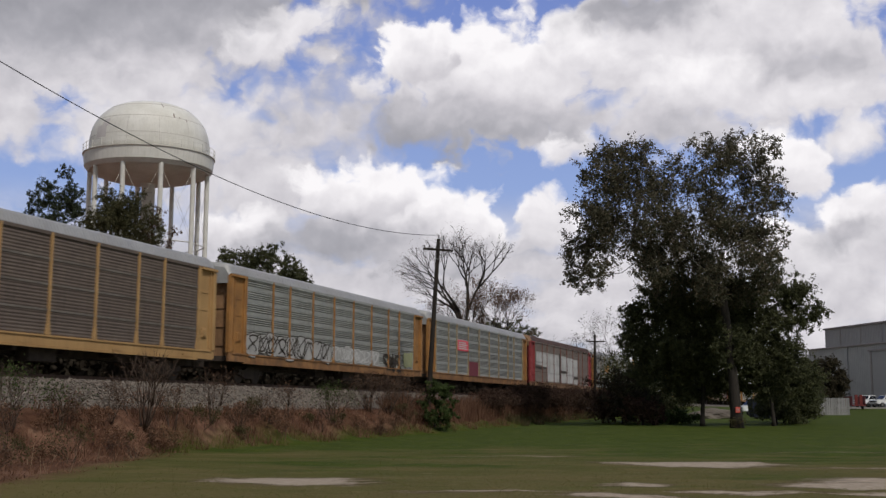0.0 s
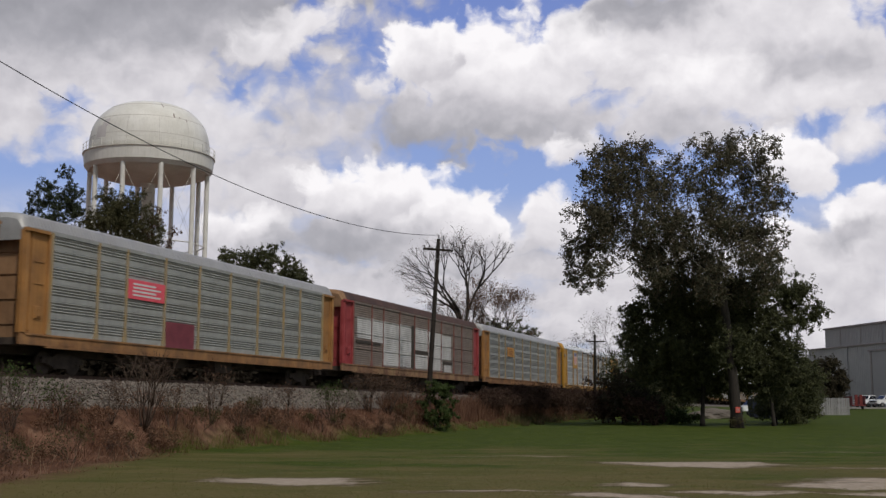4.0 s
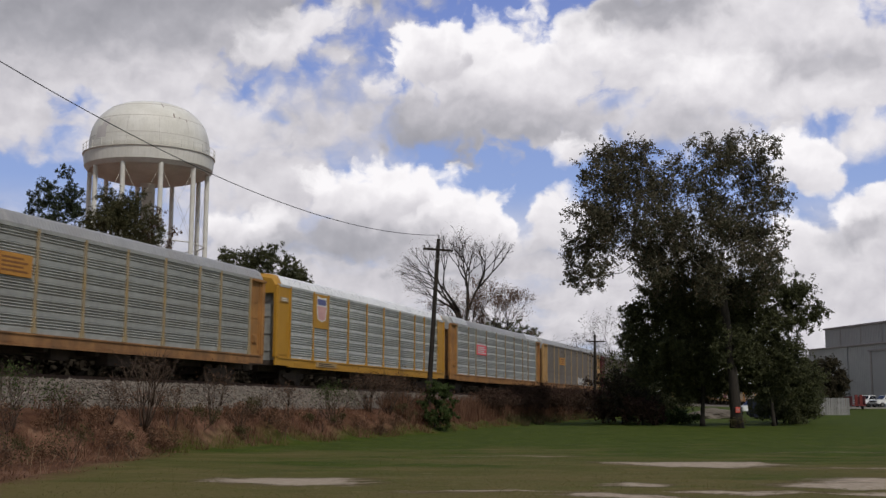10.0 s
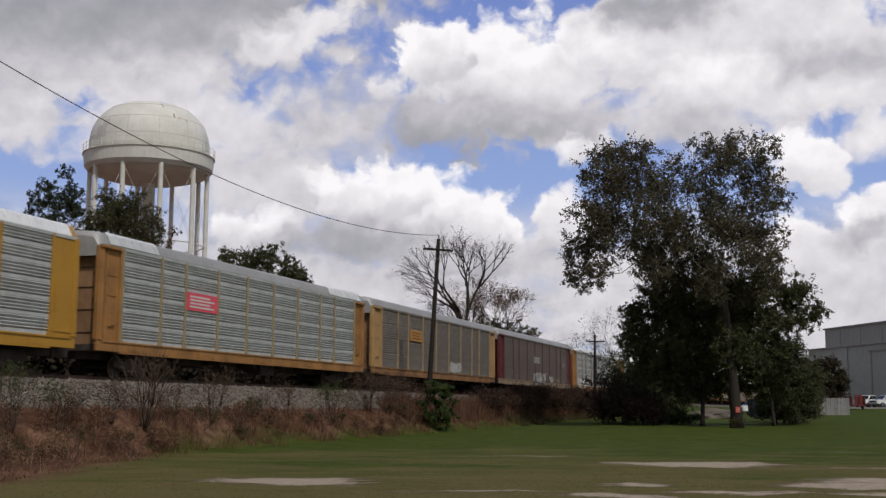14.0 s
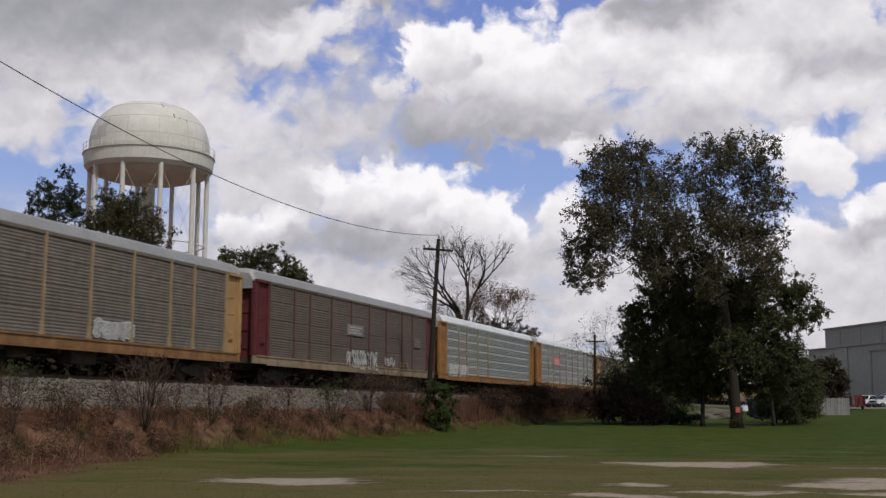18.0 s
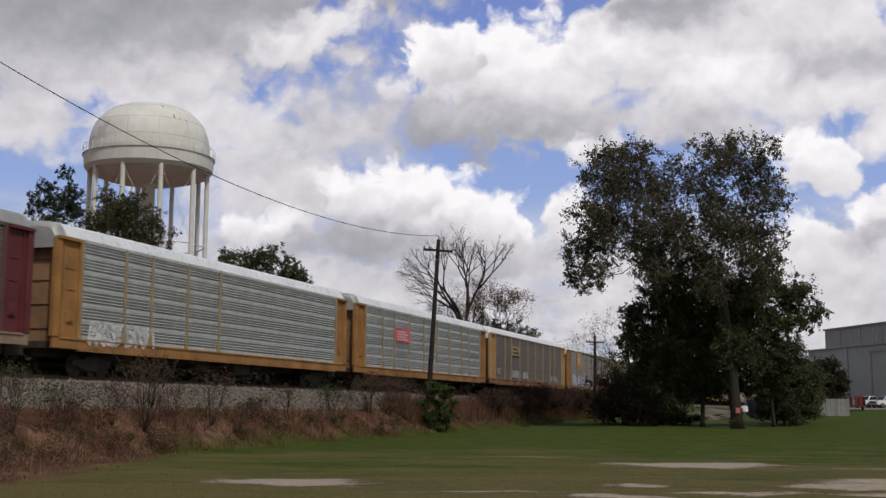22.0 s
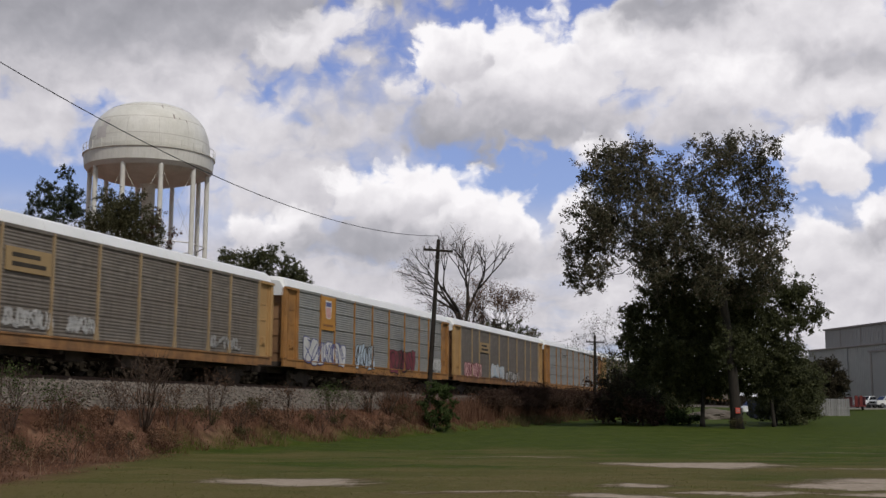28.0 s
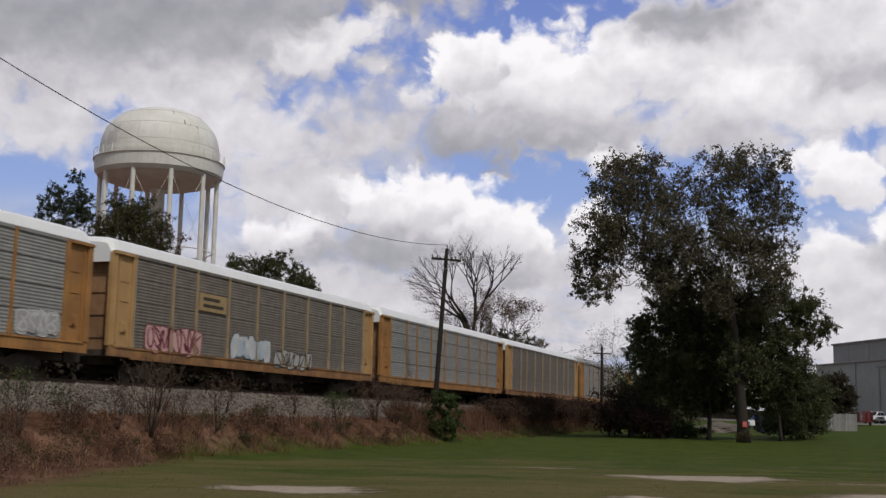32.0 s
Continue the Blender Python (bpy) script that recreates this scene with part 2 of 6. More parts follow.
def ground_material():
    m = bpy.data.materials.new("field_ground")
    m.use_nodes = True
    t = m.node_tree
    b = t.nodes["Principled BSDF"]
    pos = node(t, "TexCoord").outputs["Object"]
    xyz = node(t, "SeparateXYZ", {0: pos}).outputs
    big, mid, fine = fuzz(t, node(t, "Mapping", {0: pos, 3: (0.6, 1, 1)}).outputs[0], 0.17, 5, 0.62), fuzz(t, pos, 0.8, 5, 0.65), fuzz(t, pos, 9.0, 5, 0.7)
    stretched = fuzz(t, node(t, "Mapping", {0: pos, 3: (0.35, 1, 1)}).outputs[0], 0.5, 5, 0.6)
    green = ramp(t, mid, [(0.3, (0.036, 0.056, 0.006)), (0.7, (0.078, 0.104, 0.012))])
    tan = ramp(t, fine, [(0.3, (0.110, 0.088, 0.030)), (0.7, (0.190, 0.150, 0.060))])
    dry = node(t, "MapRange", {0: maths(t, "MULTIPLY_ADD", xyz[1], -0.012, maths(t, "ADD", big, maths(t, "MULTIPLY", stretched, 0.8))), 1: 0.33, 2: 0.62}).outputs[0]
    col = mixed(t, dry, green, tan)
    col = mixed(t, maths(t, "MULTIPLY", fine, 0.5), col, rgba((0.032, 0.038, 0.008)))
    # bare sandy patches
    bent = node(t, "VectorMath", {0: node(t, "VectorMath", {0: fuzz(t, pos, 0.7, 5, 0.65, True), 1: (0.5, 0.5, 0.5)}, operation="SUBTRACT").outputs[0], 1: (2.2, 1.6, 0), 2: pos}, operation="MULTIPLY_ADD").outputs[0]
    total = 0.0
    for u, v, a, c, w in SANDY:
        local = node(t, "Mapping", {0: bent, 1: (u, v, 0), 3: (a, c, 50)}, vector_type="TEXTURE").outputs[0]
        total = maths(t, "MULTIPLY_ADD", node(t, "TexGradient", {0: local}, gradient_type="SPHERICAL").outputs[1], w, total)
    bare = node(t, "MapRange", {0: maths(t, "ADD", total, maths(t, "ADD", maths(t, "MULTIPLY_ADD", fine, 0.5, -0.25), maths(t, "MULTIPLY_ADD", fuzz(t, node(t, "Mapping", {0: pos, 3: (0.5, 1.2, 1)}).outputs[0], 2.2, 6, 0.72), 1.5, -0.75))), 1: 0.12, 2: 0.6}, interpolation_type="SMOOTHSTEP").outputs[0]
    rim = node(t, "MapRange", {0: total, 1: 0.02, 2: 0.22}, interpolation_type="SMOOTHSTEP").outputs[0]
    col = mixed(t, maths(t, "MULTIPLY", rim, 0.6), col, rgba((0.085, 0.058, 0.032)))
    sand = ramp(t, fuzz(t, pos, 4.0, 6, 0.7), [(0.3, (0.25, 0.20, 0.15)), (0.7, (0.47, 0.39, 0.31))])
    col = mixed(t, bare, col, sand)
    # dead grass and earth on the bank, which starts beside the track
    along = maths(t, "ADD", maths(t, "MULTIPLY", xyz[0], math.sin(PSI)), maths(t, "MULTIPLY", xyz[1], math.cos(PSI)))
    away = maths(t, "ADD", maths(t, "MULTIPLY", xyz[0], -math.cos(PSI)), maths(t, "MULTIPLY", xyz[1], math.sin(PSI)))
    edge = node(t, "MapRange", {0: along, 1: 16.0, 2: 38.0, 3: 14.5, 4: 22.6}).outputs[0]
    over = maths(t, "ADD", maths(t, "SUBTRACT", away, edge), maths(t, "MULTIPLY_ADD", mid, 3.0, -1.5))
    bank = node(t, "MapRange", {0: over, 1: -0.6, 2: 0.9}).outputs[0]
    earth = ramp(t, fuzz(t, pos, 2.2, 6, 0.7), [(0.3, (0.090, 0.046, 0.030)), (0.5, (0.160, 0.085, 0.055)), (0.75, (0.265, 0.158, 0.104))])
    patch = node(t, "MapRange", {0: fuzz(t, pos, 0.42, 4, 0.6), 1: 0.44, 2: 0.6}, interpolation_type="SMOOTHSTEP").outputs[0]
    earth = mixed(t, patch, mixed(t, 1.0, earth, rgba((0.62, 0.56, 0.52)), "MULTIPLY"), earth)
    col = mixed(t, bank, col, earth)
    t.links.new(col, b.inputs["Base Color"])
    b.inputs["Roughness"].default_value = 0.95
    b.inputs["Specular IOR Level"].default_value = 0.1
    n = node(t, "Bump", {"Strength": 0.7, "Distance": 0.05, "Height": maths(t, "ADD", fine, mid)})
    t.links.new(n.outputs[0], b.inputs["Normal"])
    return m


SANDY = [(-3.4, 26.3, 2.4, 2.2, 1.15), (7.3, 35.0, 3.4, 2.2, 1.2), (4.2, 25.2, 1.0, 1.0, 0.9), (11.4, 27.2, 3.6, 2.2, 1.2), (3.2, 22.0, 1.5, 0.9, 1.1), (5.8, 23.1, 1.5, 0.7, 1.0), (8.8, 25.2, 2.2, 1.3, 1.1),
         (1.0, 23.0, 2.6, 0.5, 0.5), (2.5, 40.0, 3.5, 0.6, 0.55), (12.5, 33.0, 3.0, 0.7, 0.6), (9.0, 23.0, 2.4, 0.7, 0.9), (14.0, 44.0, 4.0, 0.6, 0.4)]

M_GROUND = ground_material()
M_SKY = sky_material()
M_BALLAST = surface("ballast_gravel", (0.090, 0.076, 0.062), (0.20, 0.172, 0.142), 9, 0.95, bump=0.6, bump_scale=14, stain=(0.055, 0.042, 0.034), stain_scale=0.5, stain_amount=0.5)
M_STONE = surface("crushed_stone", (0.140, 0.116, 0.098), (0.215, 0.182, 0.156), 4, 0.95, island=0.32)
M_RAIL = surface("rail_steel", (0.07, 0.045, 0.035), (0.14, 0.09, 0.07), 6, 0.6, 0.6)
M_TIE = surface("creosoted_wood", (0.035, 0.028, 0.022), (0.085, 0.068, 0.055), 4, 0.9, stretch=(8, 1, 8), bump=0.3)
M_POLE = surface("weathered_pole_wood", (0.012, 0.009, 0.007), (0.036, 0.027, 0.021), 3, 0.9, stretch=(6, 6, 0.6), bump=0.4)
M_WIRE = surface("dark_wire", (0.02, 0.02, 0.02), (0.04, 0.04, 0.04), 3, 0.6)
M_GLASSY = surface("brown_porcelain", (0.03, 0.02, 0.015), (0.06, 0.04, 0.03), 5, 0.3)
M_BARK = surface("tree_bark", (0.016, 0.013, 0.010), (0.045, 0.037, 0.030), 3, 0.95, stretch=(4, 4, 0.8), bump=0.6, bump_scale=10)
M_PALEBARK = surface("pale_bark", (0.025, 0.020, 0.017), (0.070, 0.058, 0.048), 3, 0.95, stretch=(4, 4, 0.8), bump=0.5, bump_scale=10)
M_TWIG = surface("dry_twigs", (0.048, 0.032, 0.024), (0.125, 0.085, 0.062), 2, 0.95, island=0.4)
M_STRAW = leaf_material("dead_grass", [(0.105, 0.053, 0.033), (0.190, 0.102, 0.064), (0.285, 0.170, 0.106), (0.130, 0.064, 0.042)], 0.9)
M_RUSTGRASS = leaf_material("rusty_weeds", [(0.095, 0.047, 0.030), (0.17, 0.086, 0.055), (0.25, 0.145, 0.092), (0.110, 0.054, 0.036)], 0.9)
# leaf colour darkened to carry the deep shade beneath the train
M_SHADEBRUSH = leaf_material("shade_toned_brush_leaves", [(0.032, 0.027, 0.020), (0.048, 0.040, 0.030), (0.068, 0.055, 0.040)], 0.9)
M_TURF = leaf_material("short_grass", [(0.085, 0.118, 0.020), (0.120, 0.140, 0.030), (0.190, 0.165, 0.062), (0.095, 0.125, 0.022), (0.165, 0.145, 0.052)], 0.9)
M_DRYTURF = leaf_material("dry_short_grass", [(0.10, 0.094, 0.026), (0.155, 0.132, 0.050), (0.21, 0.172, 0.076), (0.125, 0.112, 0.036), (0.18, 0.146, 0.062)], 0.9)
M_PECAN = leaf_material("pecan_leaves", [(0.062, 0.064, 0.042), (0.098, 0.098, 0.062), (0.145, 0.130, 0.086), (0.19, 0.143, 0.098)])
M_DARKLEAF = leaf_material("dark_leaves", [(0.056, 0.060, 0.034), (0.088, 0.094, 0.046), (0.125, 0.13, 0.060)])
M_OLIVELEAF = leaf_material("olive_leaves", [(0.055, 0.056, 0.028), (0.092, 0.090, 0.044), (0.135, 0.122, 0.064)])
# brownish foliage, its tone lowered further to carry cloud shade
M_DUSKLEAF = leaf_material("shade_toned_brown_green_leaves", [(0.038, 0.034, 0.022), (0.060, 0.052, 0.032), (0.088, 0.070, 0.044)])
M_FARLEAF = leaf_material("blue_green_leaves", [(0.040, 0.055, 0.038), (0.070, 0.086, 0.054), (0.105, 0.118, 0.072)])
M_GREENLEAF = leaf_material("shrub_leaves", [(0.036, 0.056, 0.018), (0.066, 0.094, 0.030), (0.10, 0.128, 0.046)])
M_PALESTRAW = leaf_material("pale_straw", [(0.20, 0.135, 0.082), (0.31, 0.22, 0.14), (0.40, 0.30, 0.20), (0.14, 0.085, 0.052)], 0.9)
M_OLIVE = leaf_material("olive_weeds", [(0.060, 0.058, 0.026), (0.095, 0.085, 0.038), (0.13, 0.105, 0.055)], 0.9)
M_BRAMBLE = leaf_material("bramble_twigs_and_leaves", [(0.050, 0.031, 0.023), (0.080, 0.050, 0.037), (0.125, 0.080, 0.058)], 0.95)
M_RUSTLEAF = leaf_material("dry_leaves", [(0.072, 0.042, 0.028), (0.13, 0.076, 0.050), (0.20, 0.125, 0.082)])
M_TANK = surface("tower_paint", (0.74, 0.72, 0.66), (0.87, 0.85, 0.80), 0.7, 0.5, stain=(0.60, 0.57, 0.50), stain_scale=0.22, stain_amount=0.45, streak=0.25)
M_TANKRUST = surface("rust_stain_paint", (0.22, 0.17, 0.14), (0.40, 0.34, 0.29), 2, 0.8)
M_LILAC = surface("faded_lilac_paint", (0.56, 0.52, 0.51), (0.67, 0.63, 0.61), 1.5, 0.6)
M_SEAM = surface("weathered_weld_seam", (0.52, 0.49, 0.44), (0.66, 0.63, 0.58), 1.5, 0.6)
M_SIDING = surface("grey_metal_siding", (0.32, 0.305, 0.30), (0.38, 0.365, 0.36), 0.4, 0.6, stain=(0.28, 0.265, 0.26), stain_scale=0.1, streak=0.2)
M_SIDING2 = surface("pale_metal_siding", (0.36, 0.345, 0.34), (0.43, 0.415, 0.41), 0.4, 0.6, stain=(0.31, 0.295, 0.285), stain_scale=0.12, streak=0.25)
M_ROOFTRIM = surface("dark_roof_trim", (0.22, 0.19, 0.18), (0.32, 0.28, 0.27), 1, 0.6)
M_CONCRETE = surface("pale_concrete", (0.26, 0.245, 0.22), (0.38, 0.36, 0.33), 0.8, 0.9, stain=(0.24, 0.22, 0.20), stain_scale=0.2)
M_WHITE = surface("white_vehicle_paint", (0.74, 0.75, 0.76), (0.82, 0.82, 0.82), 1, 0.25, spec=0.5)
M_WINDOW = surface("dark_vehicle_glass", (0.012, 0.014, 0.018), (0.022, 0.025, 0.03), 1, 0.08, spec=0.6)
M_TYRE = surface("black_rubber", (0.012, 0.012, 0.012), (0.03, 0.03, 0.03), 6, 0.85)
M_STEELGREY = surface("dull_steel", (0.22, 0.22, 0.22), (0.34, 0.34, 0.34), 5, 0.45, 0.7)
M_REDPAINT = surface("dark_red_paint", (0.12, 0.018, 0.018), (0.20, 0.035, 0.030), 3, 0.6)
# dark blue paint, darkened further in colour for the shade behind the trees
M_BLUEPAINT = surface("shade_darkened_blue_paint", (0.006, 0.008, 0.018), (0.011, 0.015, 0.030), 2, 0.6)
M_FENCE = surface("whitewashed_boards", (0.22, 0.215, 0.21), (0.34, 0.33, 0.32), 2, 0.85, stretch=(3, 3, 0.5), island=0.2)
M_ORANGE = surface("orange_red_marker", (0.58, 0.075, 0.055), (0.72, 0.12, 0.08), 3, 0.6)
M_BLACK = surface("grime_black", (0.012, 0.011, 0.010), (0.035, 0.030, 0.027), 4, 0.9)


# ---------------------------------------------------------------- mesh helpers
def thing(name, label, category, group="", at=None, kind=""):
    ob = new(name)
    ob.empty_display_size = 0.2
    if at is not None:
        ob.matrix_world = at
    return tagged(ob, label, category, group, kind)


def mesh_of(name, bm, material, soft=False):
    me = bpy.data.meshes.new(name)
    bm.to_mesh(me)
    bm.free()
    me.materials.append(material)
    if soft:
        me.shade_smooth()
    return me


def part(name, bm, material, parent, label="", at=None, soft=False):
    """ONE mesh object under a thing or a part; bm is a bmesh or a mesh already made."""
    me = bm if isinstance(bm, bpy.types.Mesh) else mesh_of(name, bm, material, soft)
    ob = new(name, me)
    ob.parent = parent
    if at is not None:
        ob.matrix_basis = at
    return tagged(ob, label) if label else ob


def raw(name, verts, faces, material, soft=False):
    me = bpy.data.meshes.new(name)
    me.from_pydata(verts, [], faces)
    me.materials.append(material)
    if soft:
        me.shade_smooth()
    return me


def grid_faces(rows, cols, wrap=False):
    f = []
    for i in range(rows - 1):
        for j in range(cols if wrap else cols - 1):
            k = (j + 1) % cols
            f.append((i * cols + j, i * cols + k, (i + 1) * cols + k, (i + 1) * cols + j))
    return f


def box(bm, x0, y0, z0, x1, y1, z1, bevel=0.0):
    v = [bm.verts.new((x, y, z)) for z in (z0, z1) for y in (y0, y1) for x in (x0, x1)]
    fs = [bm.faces.new([v[i] for i in q]) for q in ((0, 2, 3, 1), (4, 5, 7, 6), (0, 1, 5, 4), (2, 6, 7, 3), (0, 4, 6, 2), (1, 3, 7, 5))]
    if bevel:
        es = list({e for f in fs for e in f.edges})
        bmesh.ops.bevel(bm, geom=es, offset=bevel, segments=1, affect="EDGES")
    return bm


def boxed(*a, bevel=0.0):
    return box(bmesh.new(), *a, bevel=bevel)


def lathe(profile, sides=24, bm=None):
    """A body of revolution about z from (radius, height) pairs."""
    bm = bm or bmesh.new()
    rings = [[bm.verts.new((r * math.cos(6.28319 * k / sides), r * math.sin(6.28319 * k / sides), z)) for k in range(sides)] for r, z in profile]
    for a, b in zip(rings, rings[1:]):
        for k in range(sides):
            bm.faces.new((a[k], a[(k + 1) % sides], b[(k + 1) % sides], b[k]))
    bm.faces.new(rings[0][::-1])
    bm.faces.new(rings[-1])
    return bm


def prism(outline, y0, y1, bm=None):
    """A plate: an outline in x and z, from y0 to y1."""
    bm = bm or bmesh.new()
    a = [bm.verts.new((x, y0, z)) for x, z in outline]
    b = [bm.verts.new((x, y1, z)) for x, z in outline]
    bm.faces.new(a)
    bm.faces.new(b[::-1])
    for i in range(len(a)):
        j = (i + 1) % len(a)
        bm.faces.new((a[j], a[i], b[i], b[j]))
    bmesh.ops.recalc_face_normals(bm, faces=bm.faces[:])
    return bm


class Tubes:
    """Tapered tubes along bent lines, gathered into one mesh."""

    def __init__(self, sides=6):
        self.v, self.f, self.sides = [], [], sides

    def add(self, pts, radii, sides=None):
        n = sides or self.sides
        pts = [Vector(p) for p in pts]
        first = len(self.v)
        for i, p in enumerate(pts):
            way = (pts[min(i + 1, len(pts) - 1)] - pts[max(i - 1, 0)]).normalized()
            side = way.cross(Vector((0.31, 0.22, 0.92)) if abs(way.z) < 0.9 else Vector((1, 0.2, 0))).normalized()
            up = side.cross(way)
            for k in range(n):
                a = 6.28319 * k / n
                self.v.append(p + radii[i] * (math.cos(a) * side + math.sin(a) * up))
        for i in range(len(pts) - 1):
            for k in range(n):
                a, b = first + i * n + k, first + i * n + (k + 1) % n
                self.f.append((a, b, b + n, a + n))
        self.f.append(tuple(range(first + n - 1, first - 1, -1)))
        self.f.append(tuple(range(len(self.v) - n, len(self.v))))

    def mesh(self, name, material):
        return raw(name, self.v, self.f, material, True)


def leaves_mesh(name, pts, size, material, rng, droop=0.3, narrow=0.5):
    """Small folded leaf blades at the points given, each of its own turn and size."""
    pts = np.asarray(pts)
    n = len(pts)
    way = rng.normal(size=(n, 3))
    way[:, 2] -= droop
    way /= np.linalg.norm(way, axis=1)[:, None]
    side = np.cross(way, rng.normal(size=(n, 3)))
    side /= np.linalg.norm(side, axis=1)[:, None]
    lift = np.cross(way, side)
    ln = (size * (0.6 + 0.8 * rng.random(n)))[:, None]
    a = pts - way * ln * 0.5
    c = pts + way * ln * 0.5
    b = pts + side * ln * narrow * 0.5 + lift * ln * 0.12
    d = pts - side * ln * narrow * 0.5 + lift * ln * 0.12
    v = np.stack([a, b, c, d], 1).reshape(-1, 3)
    return quads_mesh(name, v, material)


def quads_mesh(name, v, material):
    """A mesh of loose four-cornered blades from an array of corners."""
    n = len(v) // 4
    me = bpy.data.meshes.new(name)
    me.vertices.add(4 * n)
    me.vertices.foreach_set("co", np.ascontiguousarray(v, dtype=np.float32).ravel())
    me.loops.add(4 * n)
    me.loops.foreach_set("vertex_index", np.arange(4 * n, dtype=np.int32))
    me.polygons.add(n)
    me.polygons.foreach_set("loop_start", np.arange(0, 4 * n, 4, dtype=np.int32))
    me.update(calc_edges=True)
    me.materials.append(material)
    return me


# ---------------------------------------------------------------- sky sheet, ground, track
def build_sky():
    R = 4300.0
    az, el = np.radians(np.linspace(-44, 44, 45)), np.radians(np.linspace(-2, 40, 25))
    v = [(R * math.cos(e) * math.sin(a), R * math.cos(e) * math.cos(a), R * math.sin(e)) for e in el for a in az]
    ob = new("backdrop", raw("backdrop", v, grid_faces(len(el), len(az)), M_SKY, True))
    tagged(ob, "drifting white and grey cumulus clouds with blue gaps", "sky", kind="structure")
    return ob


def build_ground():
    ys = np.concatenate([np.array([-4000, -1500, -500, -200, -80, -40, -20, -10]), np.arange(-5, 14, 1.5), np.arange(14, 60, 0.45), np.arange(60, 130, 0.7), np.arange(130, 200, 2.0), np.array([205, 215, 230, 250, 280, 330, 400, 600, 1000, 1800, 3000, 4200])])
    xs = np.concatenate([-np.array([4200, 2500, 1200, 600, 300, 180, 120, 90, 70, 60]), np.arange(-52, -26, 1.0), np.arange(-26, 30, 0.5), np.arange(30, 80, 1.2), np.array([85, 95, 110, 140, 180, 260, 400, 800, 1600, 2800, 4200])])
    X, Y = np.meshgrid(xs, ys)
    Z = ground_height(X, Y)
    v = np.stack([X, Y, Z], -1).reshape(-1, 3)
    ob = new("ground", raw("ground", v.tolist(), grid_faces(len(ys), len(xs)), M_GROUND, True))
    tagged(ob, "mown field of thin grass with bare sandy patches and a dry bank", "ground", kind="structure")


def build_track():
    ss = np.arange(-260, 640, 2.5)
    bed = [(-3.75, 1.3), (-3.45, 1.62), (-2.3, 2.5), (-1.9, 2.6), (1.9, 2.6), (2.3, 2.5), (3.9, 1.5), (4.2, 1.2)]
    v = []
    for s in ss:
        for o, z in bed:
            x, y = track_at(s, o)
            v.append((x, y, z + 0.03 * math.sin(s * 1.7 + o)))
    ob = new("ballast_bed", raw("ballast_bed", v, grid_faces(len(ss), len(bed)), M_BALLAST))
    tagged(ob, "grey crushed-stone ballast bed along the raised railway", "railway bed", kind="structure")
    track = thing("railway_track", "single railway line of rusty rails on dark ties", "railway track", kind="structure")
    head = [(-0.07, 0), (0.07, 0), (0.07, 0.02), (0.015, 0.04), (0.015, 0.13), (0.037, 0.14), (0.037, 0.18), (-0.037, 0.18), (-0.037, 0.14), (-0.015, 0.13), (-0.015, 0.04), (-0.07, 0.02)]
    for side in (-0.76, 0.76):
        v = []
        for s in ss:
            for o, z in head:
                x, y = track_at(s, side + o)
                v.append((x, y, RAIL - 0.18 + z))
        part("rail", raw("rail", v, grid_faces(len(ss), len(head), True), M_RAIL), None, track)
    tie = mesh_of("tie", boxed(-0.11, -1.3, -0.16, 0.11, 1.3, 0, bevel=0.015), M_TIE)
    for i in range(260):
        s = 8 + 0.56 * i
        x, y = track_at(s)
        part("tie", tie, None, track, at=pose(x, y, RAIL - 0.178, 0, 0, track_turn(s)))
    # loose stones on the shoulder
    rng = np.random.default_rng(5)
    n = 26000
    s = 8 + 112 * rng.random(n) ** 1.3
    o = -rng.uniform(1.9, 3.9, n)
    z = np.interp(-o, [1.9, 2.3, 3.45, 3.9], [2.6, 2.5, 1.62, 1.25])
    l = TRACK + o + 0.5 * BEND * s * s
    c = np.stack([s * math.sin(PSI) - l * math.cos(PSI), s * math.cos(PSI) + l * math.sin(PSI), z], 1)
    shape = np.array([(1, 0, 0), (0, 1, 0), (-1, 0, 0), (0, -1, 0), (0, 0, 0.8), (0, 0, -0.8)])
    r = rng.uniform(0.03, 0.085, n)[:, None, None]
    v = c[:, None, :] + r * (shape[None] + 0.35 * rng.normal(size=(n, 6, 3)))
    faces = np.array([(0, 1, 4), (1, 2, 4), (2, 3, 4), (3, 0, 4), (1, 0, 5), (2, 1, 5), (3, 2, 5), (0, 3, 5)])
    f = (faces[None] + 6 * np.arange(n)[:, None, None]).reshape(-1, 3)
    ob = new("ballast_stones", raw("ballast_stones", v.reshape(-1, 3).tolist(), f.tolist(), M_STONE))
    tagged(ob, "loose grey crushed stones on the ballast shoulder", "gravel", kind="stuff")


SKY = build_sky()
build_ground()
build_track()


